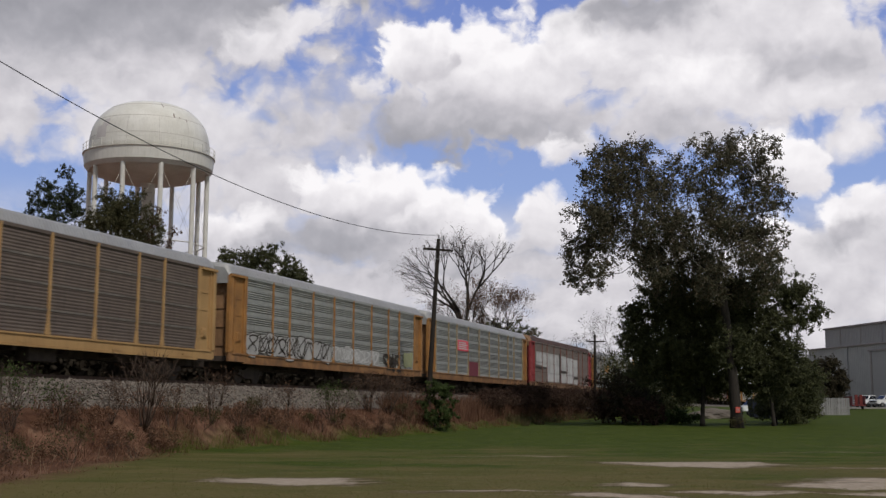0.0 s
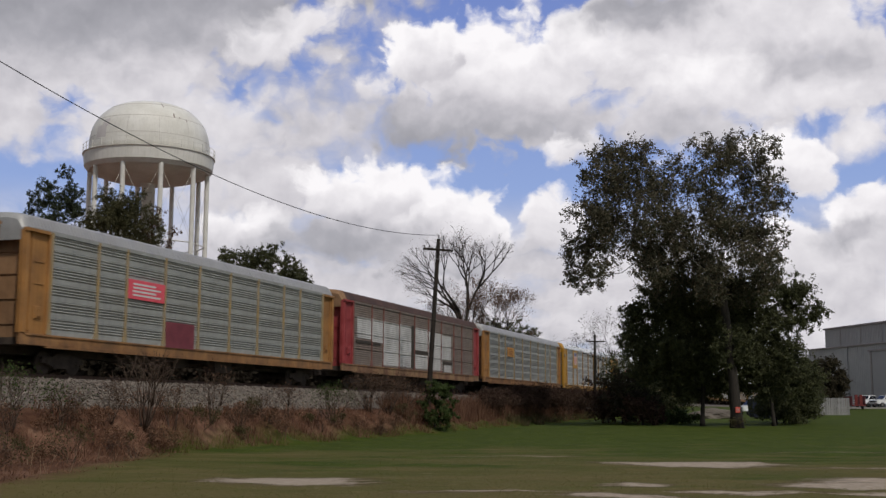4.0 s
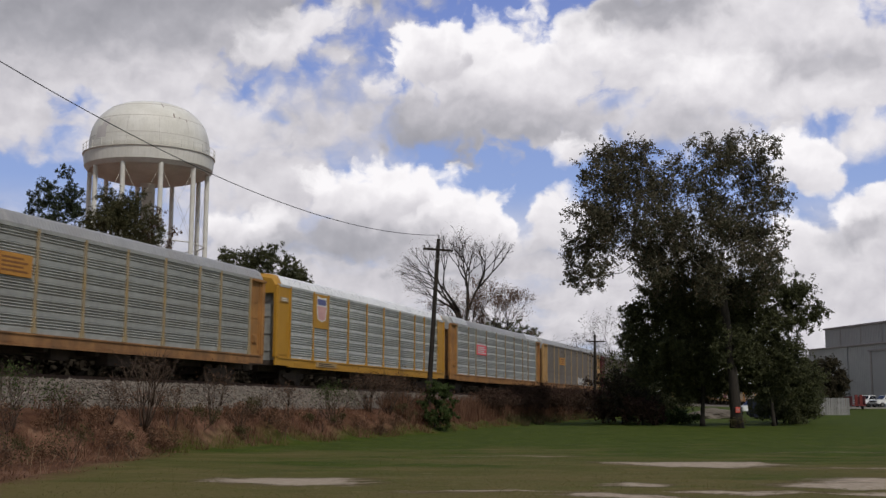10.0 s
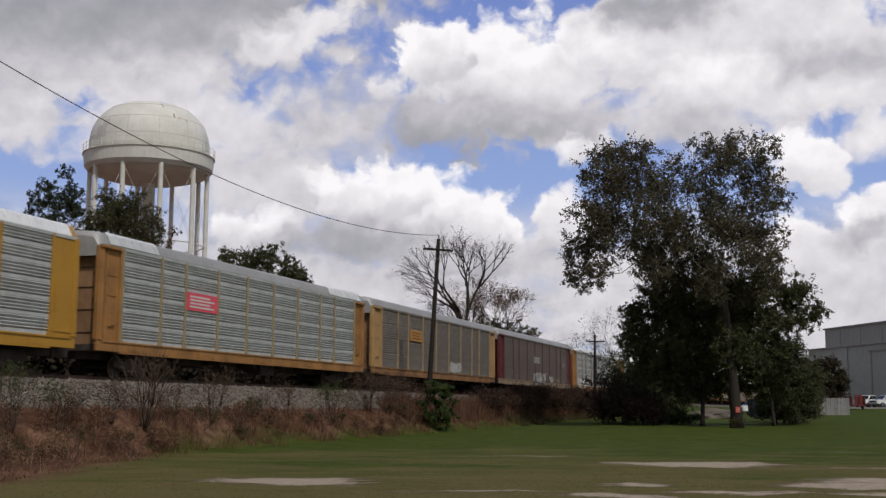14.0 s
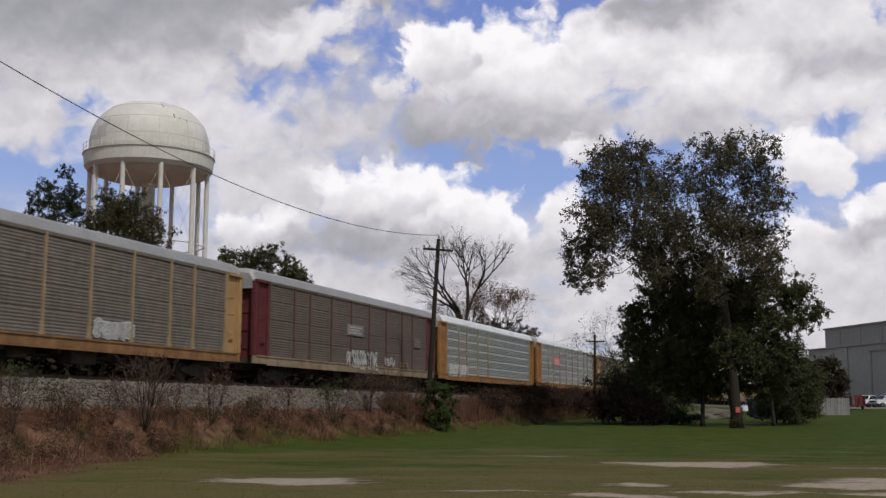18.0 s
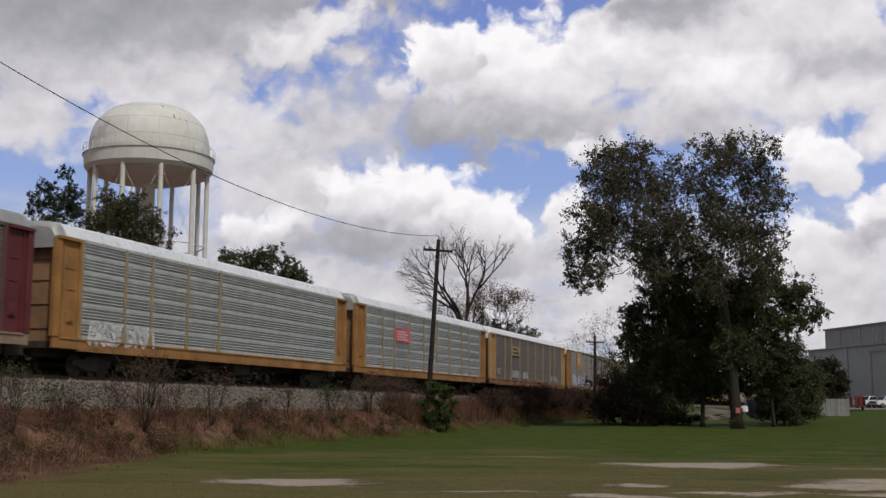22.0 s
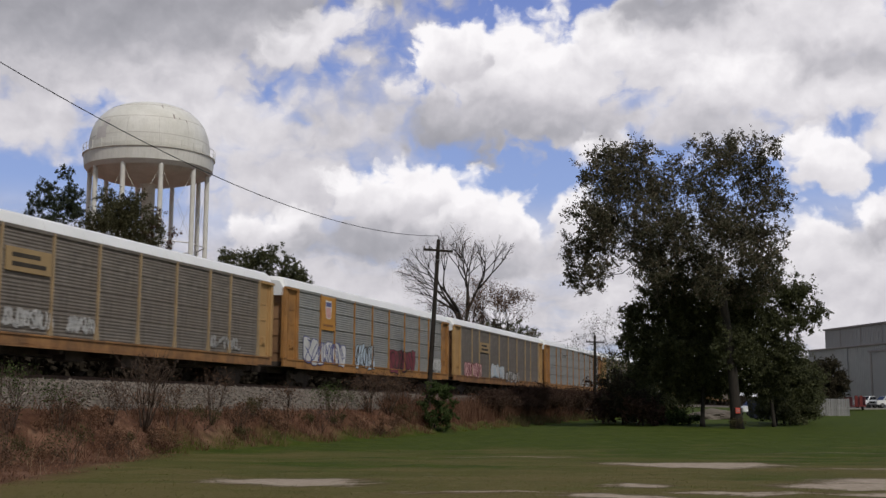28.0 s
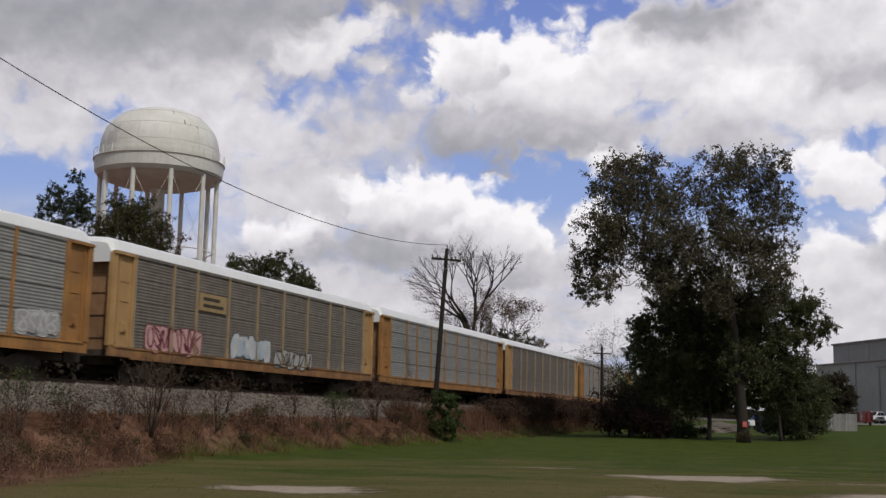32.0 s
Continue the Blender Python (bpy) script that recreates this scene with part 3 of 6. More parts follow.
# ---------------------------------------------------------------- water tower
def build_tower():
    cx, cy = -34.95, 135.0
    base = float(ground_height(cx, cy))
    tw = thing("water_tower", "white painted steel water tower on ten slender legs", "water tower", at=pose(cx, cy, base))
    up = -base
    R = 6.98
    dome = [(R, 30.9)] + [(max(0.02, R * (1 - k ** 2.45) ** (1 / 2.45)), 31.7 + 5.76 * k) for k in (0.0, 0.1, 0.2, 0.3, 0.4, 0.5, 0.6, 0.68, 0.76, 0.83, 0.89, 0.94, 0.975, 0.994, 1.0)]
    tank = part("tank", lathe([(r, z + up) for r, z in dome], 64), M_TANK, tw, "white domed tank with faint stains", soft=True)
    bowl = [(0.05, 27.75), (2.2, 27.85), (4.2, 28.15), (5.7, 28.55), (6.6, 28.95), (7.0, 29.4)]
    part("bowl", lathe([(r, z + up) for r, z in bowl], 64), M_TANK, tank, "shaded bowl under the tank", soft=True)
    girder = [(6.8, 29.05), (7.0, 29.0), (7.42, 29.5), (7.55, 30.85), (7.68, 30.9), (7.68, 30.97), (7.0, 30.97)]
    part("balcony_girder", lathe([(r, z + up) for r, z in girder], 64), M_TANK, tw, "white curved balcony girder round the tank")
    for z in (31.4, 31.9):
        t = Tubes(5)
        t.add([(7.63 * math.cos(a), 7.63 * math.sin(a), z + up) for a in np.linspace(0, 6.2832, 81)], [0.025] * 81)
        part("handrail", t.mesh("handrail", M_TANK), None, tw)
    post = mesh_of("railing_post", boxed(-0.03, -0.03, 0, 0.03, 0.03, 1.0), M_TANK)
    for k in range(30):
        a = 6.2832 * k / 30
        part("railing_post", post, None, tw, at=pose(7.63 * math.cos(a), 7.63 * math.sin(a), 30.94 + up, 0, 0, math.degrees(a)))
    leg = mesh_of("leg", lathe([(0.40, 0), (0.28, 0.3), (0.28, 28.9 + up), (0.36, 29.4 + up)], 14), M_TANK, True)
    legs = []
    for k in range(10):
        a = radians(-75.4 + 11 + 36 * k)
        legs.append((6.8 * math.cos(a), 6.8 * math.sin(a)))
        part("leg", leg, None, tw, at=pose(*legs[-1], 0))
    part("riser", lathe([(1.1, 0), (0.8, 0.6), (0.78, 27.6 + up), (1.2, 27.95 + up)], 24), M_TANK, tw, "wide central riser pipe", soft=True)
    for level in (10.5, 20.4):
        for k in range(10):
            (x0, y0), (x1, y1) = legs[k], legs[(k + 1) % 10]
            t = Tubes(6)
            t.add([(x0, y0, level + up), (x1, y1, level + up)], [0.07, 0.07])
            part("strut", t.mesh("strut", M_TANK), None, tw)
    for k in range(10):
        (x0, y0), (x1, y1) = legs[k], legs[(k + 1) % 10]
        for a, b in ((20.4, 28.9), (28.9, 20.4)):
            t = Tubes(4)
            t.add([(x0, y0, a + up), (x1, y1, b + up)], [0.016, 0.016])
            part("tie_rod", t.mesh("tie_rod", M_TANK), None, tw)
    part("vent_cap", lathe([(0.16, 37.4 + up), (0.16, 37.78 + up), (0.24, 37.79 + up), (0.05, 37.95 + up)], 12), M_TANK, tw)
    # faded emblem and rust marks on the dome
    def on_dome(name, bearing, height, w, h, mat, label):
        n = 7
        v = []
        prof = sorted((z, r) for r, z in dome[1:])
        for i in range(n):
            z = height - h / 2 + h * i / (n - 1)
            r = float(np.interp(z, [p[0] for p in prof], [p[1] for p in prof])) + 0.03
            for j in range(n):
                a = radians(-75.4 + bearing) + (w / R) * (j / (n - 1) - 0.5)
                v.append((r * math.cos(a), r * math.sin(a), z + up))
        part(name, raw(name, v, grid_faces(n, n), mat), None, tank, label)
    on_dome("emblem", -52, 32.9, 1.7, 1.5, M_LILAC, "faded lilac painted emblem")
    on_dome("emblem", -47, 33.9, 1.0, 0.9, M_LILAC, "faded lilac painted emblem")
    for z in (34.65, 32.6, 36.35):
        r = R * (1 - ((z - 31.7) / 5.76) ** 2.45) ** (1 / 2.45) + 0.012
        part("weld_seam", lathe([(r - 0.03, z - 0.045 + up), (r + 0.006, z - 0.03 + up), (r - 0.004, z + 0.03 + up), (r - 0.05, z + 0.045 + up)], 64), M_SEAM, tank)
    for k in range(12):
        on_dome("weld_seam", 30 * k + 8, 33.1, 0.05, 2.9, M_SEAM, "")
    for b, h, w, hh in ((24, 34.9, 0.2, 0.6), (38, 34.5, 0.12, 0.4), (14, 36.2, 0.14, 0.6), (30, 34.7, 0.1, 0.25)):
        on_dome("rust_mark", b, h, w, hh, M_TANKRUST, "small dark rust mark")


# ---------------------------------------------------------------- trees
def bezier(p, q, r, n):
    return [(1 - t) ** 2 * p + 2 * t * (1 - t) * q + t * t * r for t in (i / (n - 1) for i in range(n))]


def leafy_tree(name, label, base, trunk_r, fork, lobes, leaf, size, material, seed, bark=None, group="", density=1.0, gaps=0.35, trunk_lean=(0, 0), limbs_each=3, category="tree", narrow=0.5, clump=0.24, twigs=5.0):
    """A tree: trunk, limbs that branch off one another towards each lobe, twigs to uneven clumps of leaves. lobes: x, y, z from the base, then three radii."""
    rng = np.random.default_rng(seed)
    bark = bark or M_BARK
    tree = thing(name, label, category, group, at=pose(*base))
    t = Tubes(9)
    top = Vector((trunk_lean[0], trunk_lean[1], fork))
    line = bezier(Vector((0, 0, -0.15)), Vector((trunk_lean[0] * 0.2, trunk_lean[1] * 0.2, fork * 0.5)), top, 9)
    t.add(line, [trunk_r * f for f in (1.5, 1.12, 1.0, 0.96, 0.92, 0.88, 0.84, 0.8, 0.74)], 12)
    part("trunk", t.mesh("trunk", bark), None, tree)
    frame_pts = [(p, trunk_r * 0.62) for p in line[5:]]
    pts = []
    for x, y, z, a, b, c in sorted(lobes, key=lambda l: math.hypot(l[0], l[1]) + abs(l[2] - fork)):
        mid = Vector((x, y, z))
        limb = Tubes(6)
        near, r0 = min(frame_pts, key=lambda f: (f[0] - mid).length + 0.8 * max(0, f[0].z - z + 0.4))
        r0 = max(trunk_r * 0.1, r0 * 0.82)
        span = (mid - near).length
        bend = near.lerp(mid, 0.5) + Vector((rng.normal() * 0.14, rng.normal() * 0.14, 0.2)) * span
        way = bezier(near, bend, mid, 8)
        way = [way[0]] + [p + Vector(rng.normal(size=3)) * 0.035 * span for p in way[1:-1]] + [mid]
        radii = [r0 * (1 - 0.62 * i / 7) for i in range(8)]
        limb.add(way, radii)
        frame_pts += list(zip(way[3:], radii[3:]))
        # clumps, each on its twig
        n = int(leaf * density * a * b * c)
        m = int(12 + twigs * a * b * c)
        out = rng.normal(size=(m, 3))
        out /= np.linalg.norm(out, axis=1)[:, None]
        out *= (rng.random(m) ** 0.4 * rng.uniform(0.75, 1.2, m))[:, None]
        centre = np.array([x, y, z]) + out * np.array([a, b, c])
        keep = np.array([noise.noise(Vector(p) / (0.3 * (a + c)) + Vector((seed * 3.1, 0, 0))) for p in centre]) > -gaps
        if not keep.any():
            keep[0] = True
        centre = centre[keep]
        for p in centre[:: 1 if r0 > 0.03 else 2]:
            p = Vector(p)
            k = min(range(2, 8), key=lambda i: (way[i] - p).length)
            sag = way[k].lerp(p, 0.5) + Vector(rng.normal(size=3)) * 0.12 * (p - way[k]).length
            limb.add(bezier(way[k], sag, p, 4), [radii[k] * 0.34, radii[k] * 0.26, radii[k] * 0.18, radii[k] * 0.09], 4)
        part("limb", limb.mesh("limb", bark), None, tree)
        # leaves along the sprigs at each twig's end
        sprigs = 6
        lie = rng.normal(size=(len(centre) * sprigs, 3)) + np.array([0, 0, -0.25])
        lie *= (clump * (a * b * c) ** 0.333 * rng.uniform(0.7, 1.9, len(lie)) / np.linalg.norm(lie, axis=1))[:, None]
        which = rng.integers(0, len(lie), n)
        pts.append(centre[which // sprigs] + lie[which] * rng.random(n)[:, None] ** 0.8 + rng.normal(size=(n, 3)) * size * 0.35)
    part("crown", leaves_mesh("crown", np.concatenate(pts), size, material, rng, narrow=narrow), None, tree)
    return tree


def grow(tubes, p, way, length, r, depth, rng, spread, tips):
    """Bare boughs that fork again and again."""
    pts = [p]
    q = p
    for i in range(3):
        way = (way + Vector(rng.normal(size=3)) * 0.12 + Vector((0, 0, 0.04))).normalized()
        q = q + way * (length / 3)
        pts.append(q)
    tubes.add(pts, [r, r * 0.88, r * 0.76, r * 0.64], 6 if depth > 3 else 4)
    tips.append(q)
    if depth == 0:
        return
    for k in range(2 if rng.random() < 0.55 else 3):
        turned = (way + Vector(rng.normal(size=3)) * spread).normalized()
        grow(tubes, q, turned, length * float(rng.uniform(0.62, 0.85)), r * float(rng.uniform(0.52, 0.66)), depth - 1, rng, spread, tips)


def bare_tree(name, label, base, height, trunk_r, seed, depth=5, spread=0.42, boughs=3, leaves=0, leaf_size=0.1, material=None, bark=None, group="", category="tree", trunk=0.35, tilt=0.55, thick=0.6):
    rng = np.random.default_rng(seed)
    tree = thing(name, label, category, group, at=pose(*base))
    bark = bark or M_PALEBARK
    tips = []
    stem = Tubes(8)
    fork = Vector((0, 0, height * trunk))
    stem.add(bezier(Vector((0, 0, -0.1)), Vector((0.03 * height, 0, height * trunk * 0.5)), fork, 5), [trunk_r * f for f in (1.4, 1.0, 0.95, 0.9, 0.85)], 9)
    part("trunk", stem.mesh("trunk", bark), None, tree)
    for k in range(boughs):
        a = 6.28 * (k + 0.3 * rng.random()) / boughs
        t = Tubes(6)
        way = Vector((math.cos(a) * tilt, math.sin(a) * tilt, 1)).normalized()
        grow(t, fork - Vector((0, 0, 0.1)), way, height * (1 - trunk) * 0.37, trunk_r * thick, depth, rng, spread, tips)
        part("bough", t.mesh("bough", bark), None, tree)
    if leaves:
        tips = np.array([tuple(p) for p in tips[len(tips) // 8:]])
        pts = tips[rng.integers(0, len(tips), leaves)] + rng.normal(size=(leaves, 3)) * height * 0.02
        part("crown", leaves_mesh("crown", pts, leaf_size, material or M_RUSTLEAF, rng), None, tree)
    return tree


def on_ground(x, y):
    return x, y, float(ground_height(x, y))


def build_trees():
    # the large pecan: two heads over one heart; clumps as distance from the trunk, height, size
    west = [(-9.1, 20.0, 1.6), (-6.8, 20.2, 1.6), (-10.0, 17.9, 1.6), (-7.9, 17.9, 2.0), (-5.7, 17.6, 1.8), (-10.6, 15.5, 1.7), (-8.5, 15.3, 1.9), (-6.0, 15.1, 2.1), (-11.6, 13.4, 1.35), (-9.8, 13.2, 1.7),
            (-7.6, 13.4, 1.4), (-11.4, 11.5, 1.25), (-10.2, 11.2, 1.2), (-11.0, 10.3, 0.8), (-5.3, 13.0, 1.9), (-6.4, 11.3, 1.5)]
    east = [(-1.9, 21.2, 1.3), (0.0, 21.0, 1.5), (1.9, 20.3, 1.5), (-3.2, 19.5, 1.5), (-1.1, 19.1, 1.9), (1.3, 18.7, 1.9), (3.0, 18.5, 1.3), (-2.8, 17.2, 1.7), (-0.4, 16.8, 1.9), (1.9, 16.6, 1.9), (3.6, 16.8, 0.95),
            (-3.6, 15.1, 1.7), (-1.5, 14.7, 1.8), (0.9, 14.4, 1.9), (2.8, 14.2, 1.4), (-3.6, 13.0, 1.7), (-1.5, 12.3, 1.7), (0.9, 12.3, 1.7), (2.8, 12.7, 1.1)]
    heart = [(-4.2, 10.8, 1.7), (-2.1, 10.4, 1.7), (0.0, 10.2, 1.7), (1.9, 10.6, 1.5)]
    lobes = [(x + 0.1, 1.3 * math.sin(2.4 * k) * r, z, r, (0.9 if x > -3.5 and z > 16 else 1.4) * r, 0.95 * r) for k, (x, z, r) in enumerate(west + east + heart)]
    leafy_tree("pecan_tree", "tall spreading pecan tree with thinning brown-green leaves", on_ground(21.3, 84.6), 0.37, 9.6, lobes, 520, 0.185, M_PECAN, 3, gaps=0.34, trunk_lean=(-0.7, 0.3), clump=0.30, twigs=9)
    low = [(-4.2, 0.0, 8.8, 1.7, 1.8, 1.3), (-1.9, -1.0, 8.7, 2.1, 2.4, 1.8), (-4.8, 0.4, 6.5, 1.5, 2.0, 1.7), (-2.8, -1.0, 6.0, 2.2, 2.5, 1.9), (0.1, -1.0, 8.1, 2.2, 2.5, 1.9), (-0.1, -1.0, 5.4, 2.3, 2.5, 1.9),
            (-3.9, 0.3, 4.2, 1.7, 1.6, 1.3), (-1.6, 0.0, 3.8, 1.9, 1.4, 1.1), (1.7, 0.0, 3.6, 1.9, 1.5, 1.2), (2.3, -0.5, 6.0, 1.9, 2.4, 1.8), (-1.4, 1.0, 2.9, 2.0, 1.5, 0.9), (0.9, 1.2, 2.8, 2.0, 1.5, 0.9), (2.8, 1.0, 3.0, 1.7, 1.5, 1.0), (1.1, -5.6, 5.9, 1.7, 0.9, 1.9), (-2.8, -0.5, 10.6, 1.7, 1.6, 1.3), (0.2, -0.5, 10.4, 1.8, 1.6, 1.4), (2.2, -0.5, 9.0, 1.7, 1.6, 1.6)]
    leafy_tree("oak_tree", "dense dark evergreen oak behind the pecan", on_ground(20.0, 90.0), 0.17, 4.2, low, 1300, 0.2, M_DARKLEAF, 8, gaps=0.9, clump=0.32, twigs=9, trunk_lean=(0.3, 0.2))
    right = [(0.5, 0.0, 10.8, 1.8, 1.9, 1.4), (-1.6, -0.5, 9.9, 1.5, 2.0, 1.5), (2.2, 0.2, 10.2, 1.5, 2.0, 1.5), (2.9, 0.0, 8.5, 1.3, 1.5, 1.1), (0.8, 0.0, 8.2, 1.9, 1.9, 1.4), (-1.2, -0.4, 7.6, 1.7, 2.2, 1.7),
            (-0.1, 0.0, 5.3, 1.9, 2.2, 1.7), (1.6, 0.0, 5.7, 1.3, 1.5, 1.1), (1.2, 0.4, 3.6, 2.0, 1.9, 1.4), (-1.4, 0.0, 4.4, 1.5, 2.0, 1.7), (2.5, 1.0, 3.4, 1.7, 1.9, 1.5), (-0.7, 0.5, 2.8, 1.5, 1.4, 1.0)]
    leafy_tree("young_oak_tree", "dark leafy tree with low hanging boughs", on_ground(25.4, 89.6), 0.14, 4.5, right + [(-3.3, -1.0, 6.6, 1.9, 1.6, 2.4), (-2.4, 0.0, 9.4, 1.8, 1.8, 1.8)], 1000, 0.19, M_DARKLEAF, 9, gaps=0.6, clump=0.3, twigs=8, trunk_lean=(-0.4, 0.3))
    # understorey
    dark = "dark overgrown shrub among the trunks"
    brown = "dark brown dried-up shrub beside the oak"
    for x, y, h, r, seed, mat, lab in ((15.6, 91.0, 2.4, 1.7, 81, M_BRAMBLE, brown), (27.0, 94.5, 3.2, 1.9, 84, M_DARKLEAF, dark), (29.0, 97.0, 3.6, 2.0, 85, M_DARKLEAF, dark), (13.2, 96.0, 3.4, 2.0, 86, M_BRAMBLE, brown), (16.0, 101.0, 6.4, 2.4, 87, M_DARKLEAF, dark), (19.6, 103.0, 6.6, 2.5, 88, M_DARKLEAF, dark), (14.4, 93.5, 4.6, 2.2, 11, M_DUSKLEAF, brown), (17.2, 97.0, 4.0, 2.0, 12, M_DARKLEAF, dark), (18.6, 94.0, 1.5, 1.8, 17, M_GREENLEAF, "low leafy shrub in the tree's shade"),
                                       (28.6, 98.0, 6.0, 2.5, 13, M_DARKLEAF, dark), (30.0, 101.0, 6.4, 2.5, 14, M_DARKLEAF, dark), (33.0, 108.0, 6.2, 2.0, 18, M_DARKLEAF, dark),
                                       (37.0, 122.0, 4.2, 2.4, 20, M_DARKLEAF, dark)):
        leafy_tree("shrub", lab, on_ground(x, y), 0.07, h * 0.3, [(0, 0, h * 0.55, r, r * 0.8, h * 0.45), (0.5 * r, 0, h * 0.35, r * 0.7, r * 0.7, h * 0.33)], 1000 / max(1, h * 0.5), 0.22, mat, seed, group="undergrowth", category="shrub", limbs_each=4, gaps=0.8, clump=0.34)
    wide = [(-3.6, 0, 4.4, 2.2, 2.4, 2.4), (-0.6, 0, 4.6, 2.6, 2.6, 2.6), (2.2, 0, 4.0, 2.2, 2.4, 2.2), (0.5, -0.4, 2.2, 3.4, 2.4, 1.9), (-3.2, -0.4, 1.8, 2.4, 2.2, 1.7), (3.8, 0, 4.6, 1.4, 1.6, 1.2), (3.2, -0.8, 3.5, 1.7, 1.6, 1.4), (2.4, 0, 6.2, 1.6, 1.6, 1.2)]
    leafy_tree("thicket_tree", "broad dark shrubby tree beside the white fence", on_ground(46.6, 148.0), 0.16, 1.6, wide, 800, 0.24, M_DUSKLEAF, 16, gaps=0.6, twigs=6, clump=0.3)
    # far trees by the tower
    leafy_tree("hackberry_tree", "tall open-crowned tree near the water tower", on_ground(-36.4, 108.0), 0.26, 12.0,
               [(0.5, 0.0, 23.0, 0.8, 1.0, 0.7), (-1.2, 0.5, 21.8, 1.1, 1.0, 0.8), (1.3, 0.0, 21.2, 0.9, 1.3, 0.9), (-1.7, -0.4, 20.4, 1.2, 1.2, 0.8), (0.2, 0.4, 20.0, 1.6, 1.6, 1.2), (-2.4, 0.0, 19.5, 0.8, 0.9, 0.6), (1.7, 0.0, 19.4, 0.8, 1.2, 1.1), (-0.6, 0.0, 18.3, 1.8, 1.2, 0.8)], 1900, 0.16, M_FARLEAF, 21, gaps=0.5, twigs=14, clump=0.3)
    leafy_tree("elm_tree", "broad olive-green tree in front of the tower's legs", on_ground(-30.6, 112.0), 0.3, 10.5,
               [(-3.9, 0.0, 18.3, 1.7, 2.3, 1.9), (-1.3, -0.5, 19.1, 2.1, 2.9, 2.3), (0.7, 0.5, 19.0, 1.9, 2.6, 2.1), (-2.1, 0.0, 21.1, 1.4, 1.8, 1.3), (0.5, 0.4, 21.0, 1.3, 1.7, 1.2), (2.6, 0.0, 17.9, 1.0, 1.3, 1.6), (-0.3, 0.0, 16.8, 2.7, 2.1, 1.5), (-4.4, 0.0, 16.9, 1.4, 1.7, 1.2), (-0.6, 0.0, 20.1, 1.6, 2.0, 1.4)], 800, 0.16, M_OLIVELEAF, 22, gaps=0.22, twigs=9, clump=0.32)
    leafy_tree("dead_vine_tree", "reddish half-dead tree with drooping vines by the tower", on_ground(-28.2, 113.0), 0.14, 15.5,
               [(0.0, 0, 19.6, 0.9, 0.9, 1.2), (-0.6, 0, 17.6, 1.0, 1.0, 1.3), (1.6, 0, 18.2, 0.8, 0.7, 0.6), (1.1, 0, 16.6, 0.7, 0.7, 0.9), (-0.9, 0, 15.6, 0.9, 0.8, 1.0)], 420, 0.2, M_RUSTLEAF, 23, gaps=0.3, twigs=10)
    leafy_tree("live_oak_tree", "rounded dark live oak behind the railway", on_ground(-18.6, 120.0), 0.4, 8.0,
               [(-3.2, 0, 15.4, 2.2, 2.4, 1.7), (-0.3, 0, 15.9, 2.0, 2.4, 1.9), (1.0, 0, 17.2, 0.9, 1.2, 1.0), (2.6, 0, 14.9, 1.9, 2.4, 1.6), (4.0, 0, 13.6, 1.3, 1.8, 1.5), (0.4, 0, 12.6, 4.2, 3.0, 2.4), (-4.2, 0, 16.4, 0.9, 1.2, 1.0)], 700, 0.19, M_DARKLEAF, 24, gaps=0.4, twigs=6)
    bare_tree("bare_tree", "tall leafless tree with pale forking boughs", on_ground(2.4, 128.0), 17.8, 0.40, 34, depth=6, spread=0.27, boughs=3, leaves=2600, leaf_size=0.11, trunk=0.46, tilt=0.20, bark=M_BARK, thick=0.72)
    bare_tree("bare_tree", "leafless tree with low spreading boughs behind the railway", on_ground(1.9, 131.0), 12.0, 0.24, 38, depth=5, spread=0.38, boughs=3, leaves=3200, leaf_size=0.12, trunk=0.5, tilt=0.6, bark=M_BARK, thick=0.66)
    bare_tree("half_bare_tree", "smaller half-bare tree with rusty leaves", on_ground(6.5, 131.0), 13.0, 0.22, 33, depth=6, spread=0.42, boughs=4, leaves=7000, leaf_size=0.16, trunk=0.4, bark=M_BARK)
    leafy_tree("far_tree", "low rounded green tree behind the railway", on_ground(10.2, 137.0), 0.2, 5.0, [(0, 0, 8.9, 1.2, 1.4, 1.0), (-2.0, 0, 9.1, 1.9, 1.7, 1.4), (-4.0, 0, 9.6, 1.5, 1.7, 1.3)], 520, 0.2, M_DARKLEAF, 35, gaps=0.6, twigs=8)
    bare_tree("sapling", "thin half-leafed young tree in the thicket", on_ground(16.9, 108.0), 9.0, 0.1, 36, depth=5, spread=0.45, boughs=4, leaves=2000, leaf_size=0.13, material=M_DUSKLEAF, trunk=0.25, bark=M_BARK, thick=0.7)
    bare_tree("sapling", "thin leafless young tree in the thicket", on_ground(15.2, 104.0), 6.0, 0.09, 37, depth=5, spread=0.5, boughs=4, leaves=700, leaf_size=0.12, material=M_DUSKLEAF, trunk=0.2, bark=M_BARK)
    for x, y, h, seed in ((51.0, 176.0, 9.0, 41), (53.5, 178.0, 8.4, 42), (56.0, 178.0, 7.6, 43)):
        bare_tree("leafless_shrub", "spindly leafless tree beside the warehouse", on_ground(x, y), h, 0.1, seed, depth=4, spread=0.3, boughs=4, trunk=0.2, group="leafless trees")


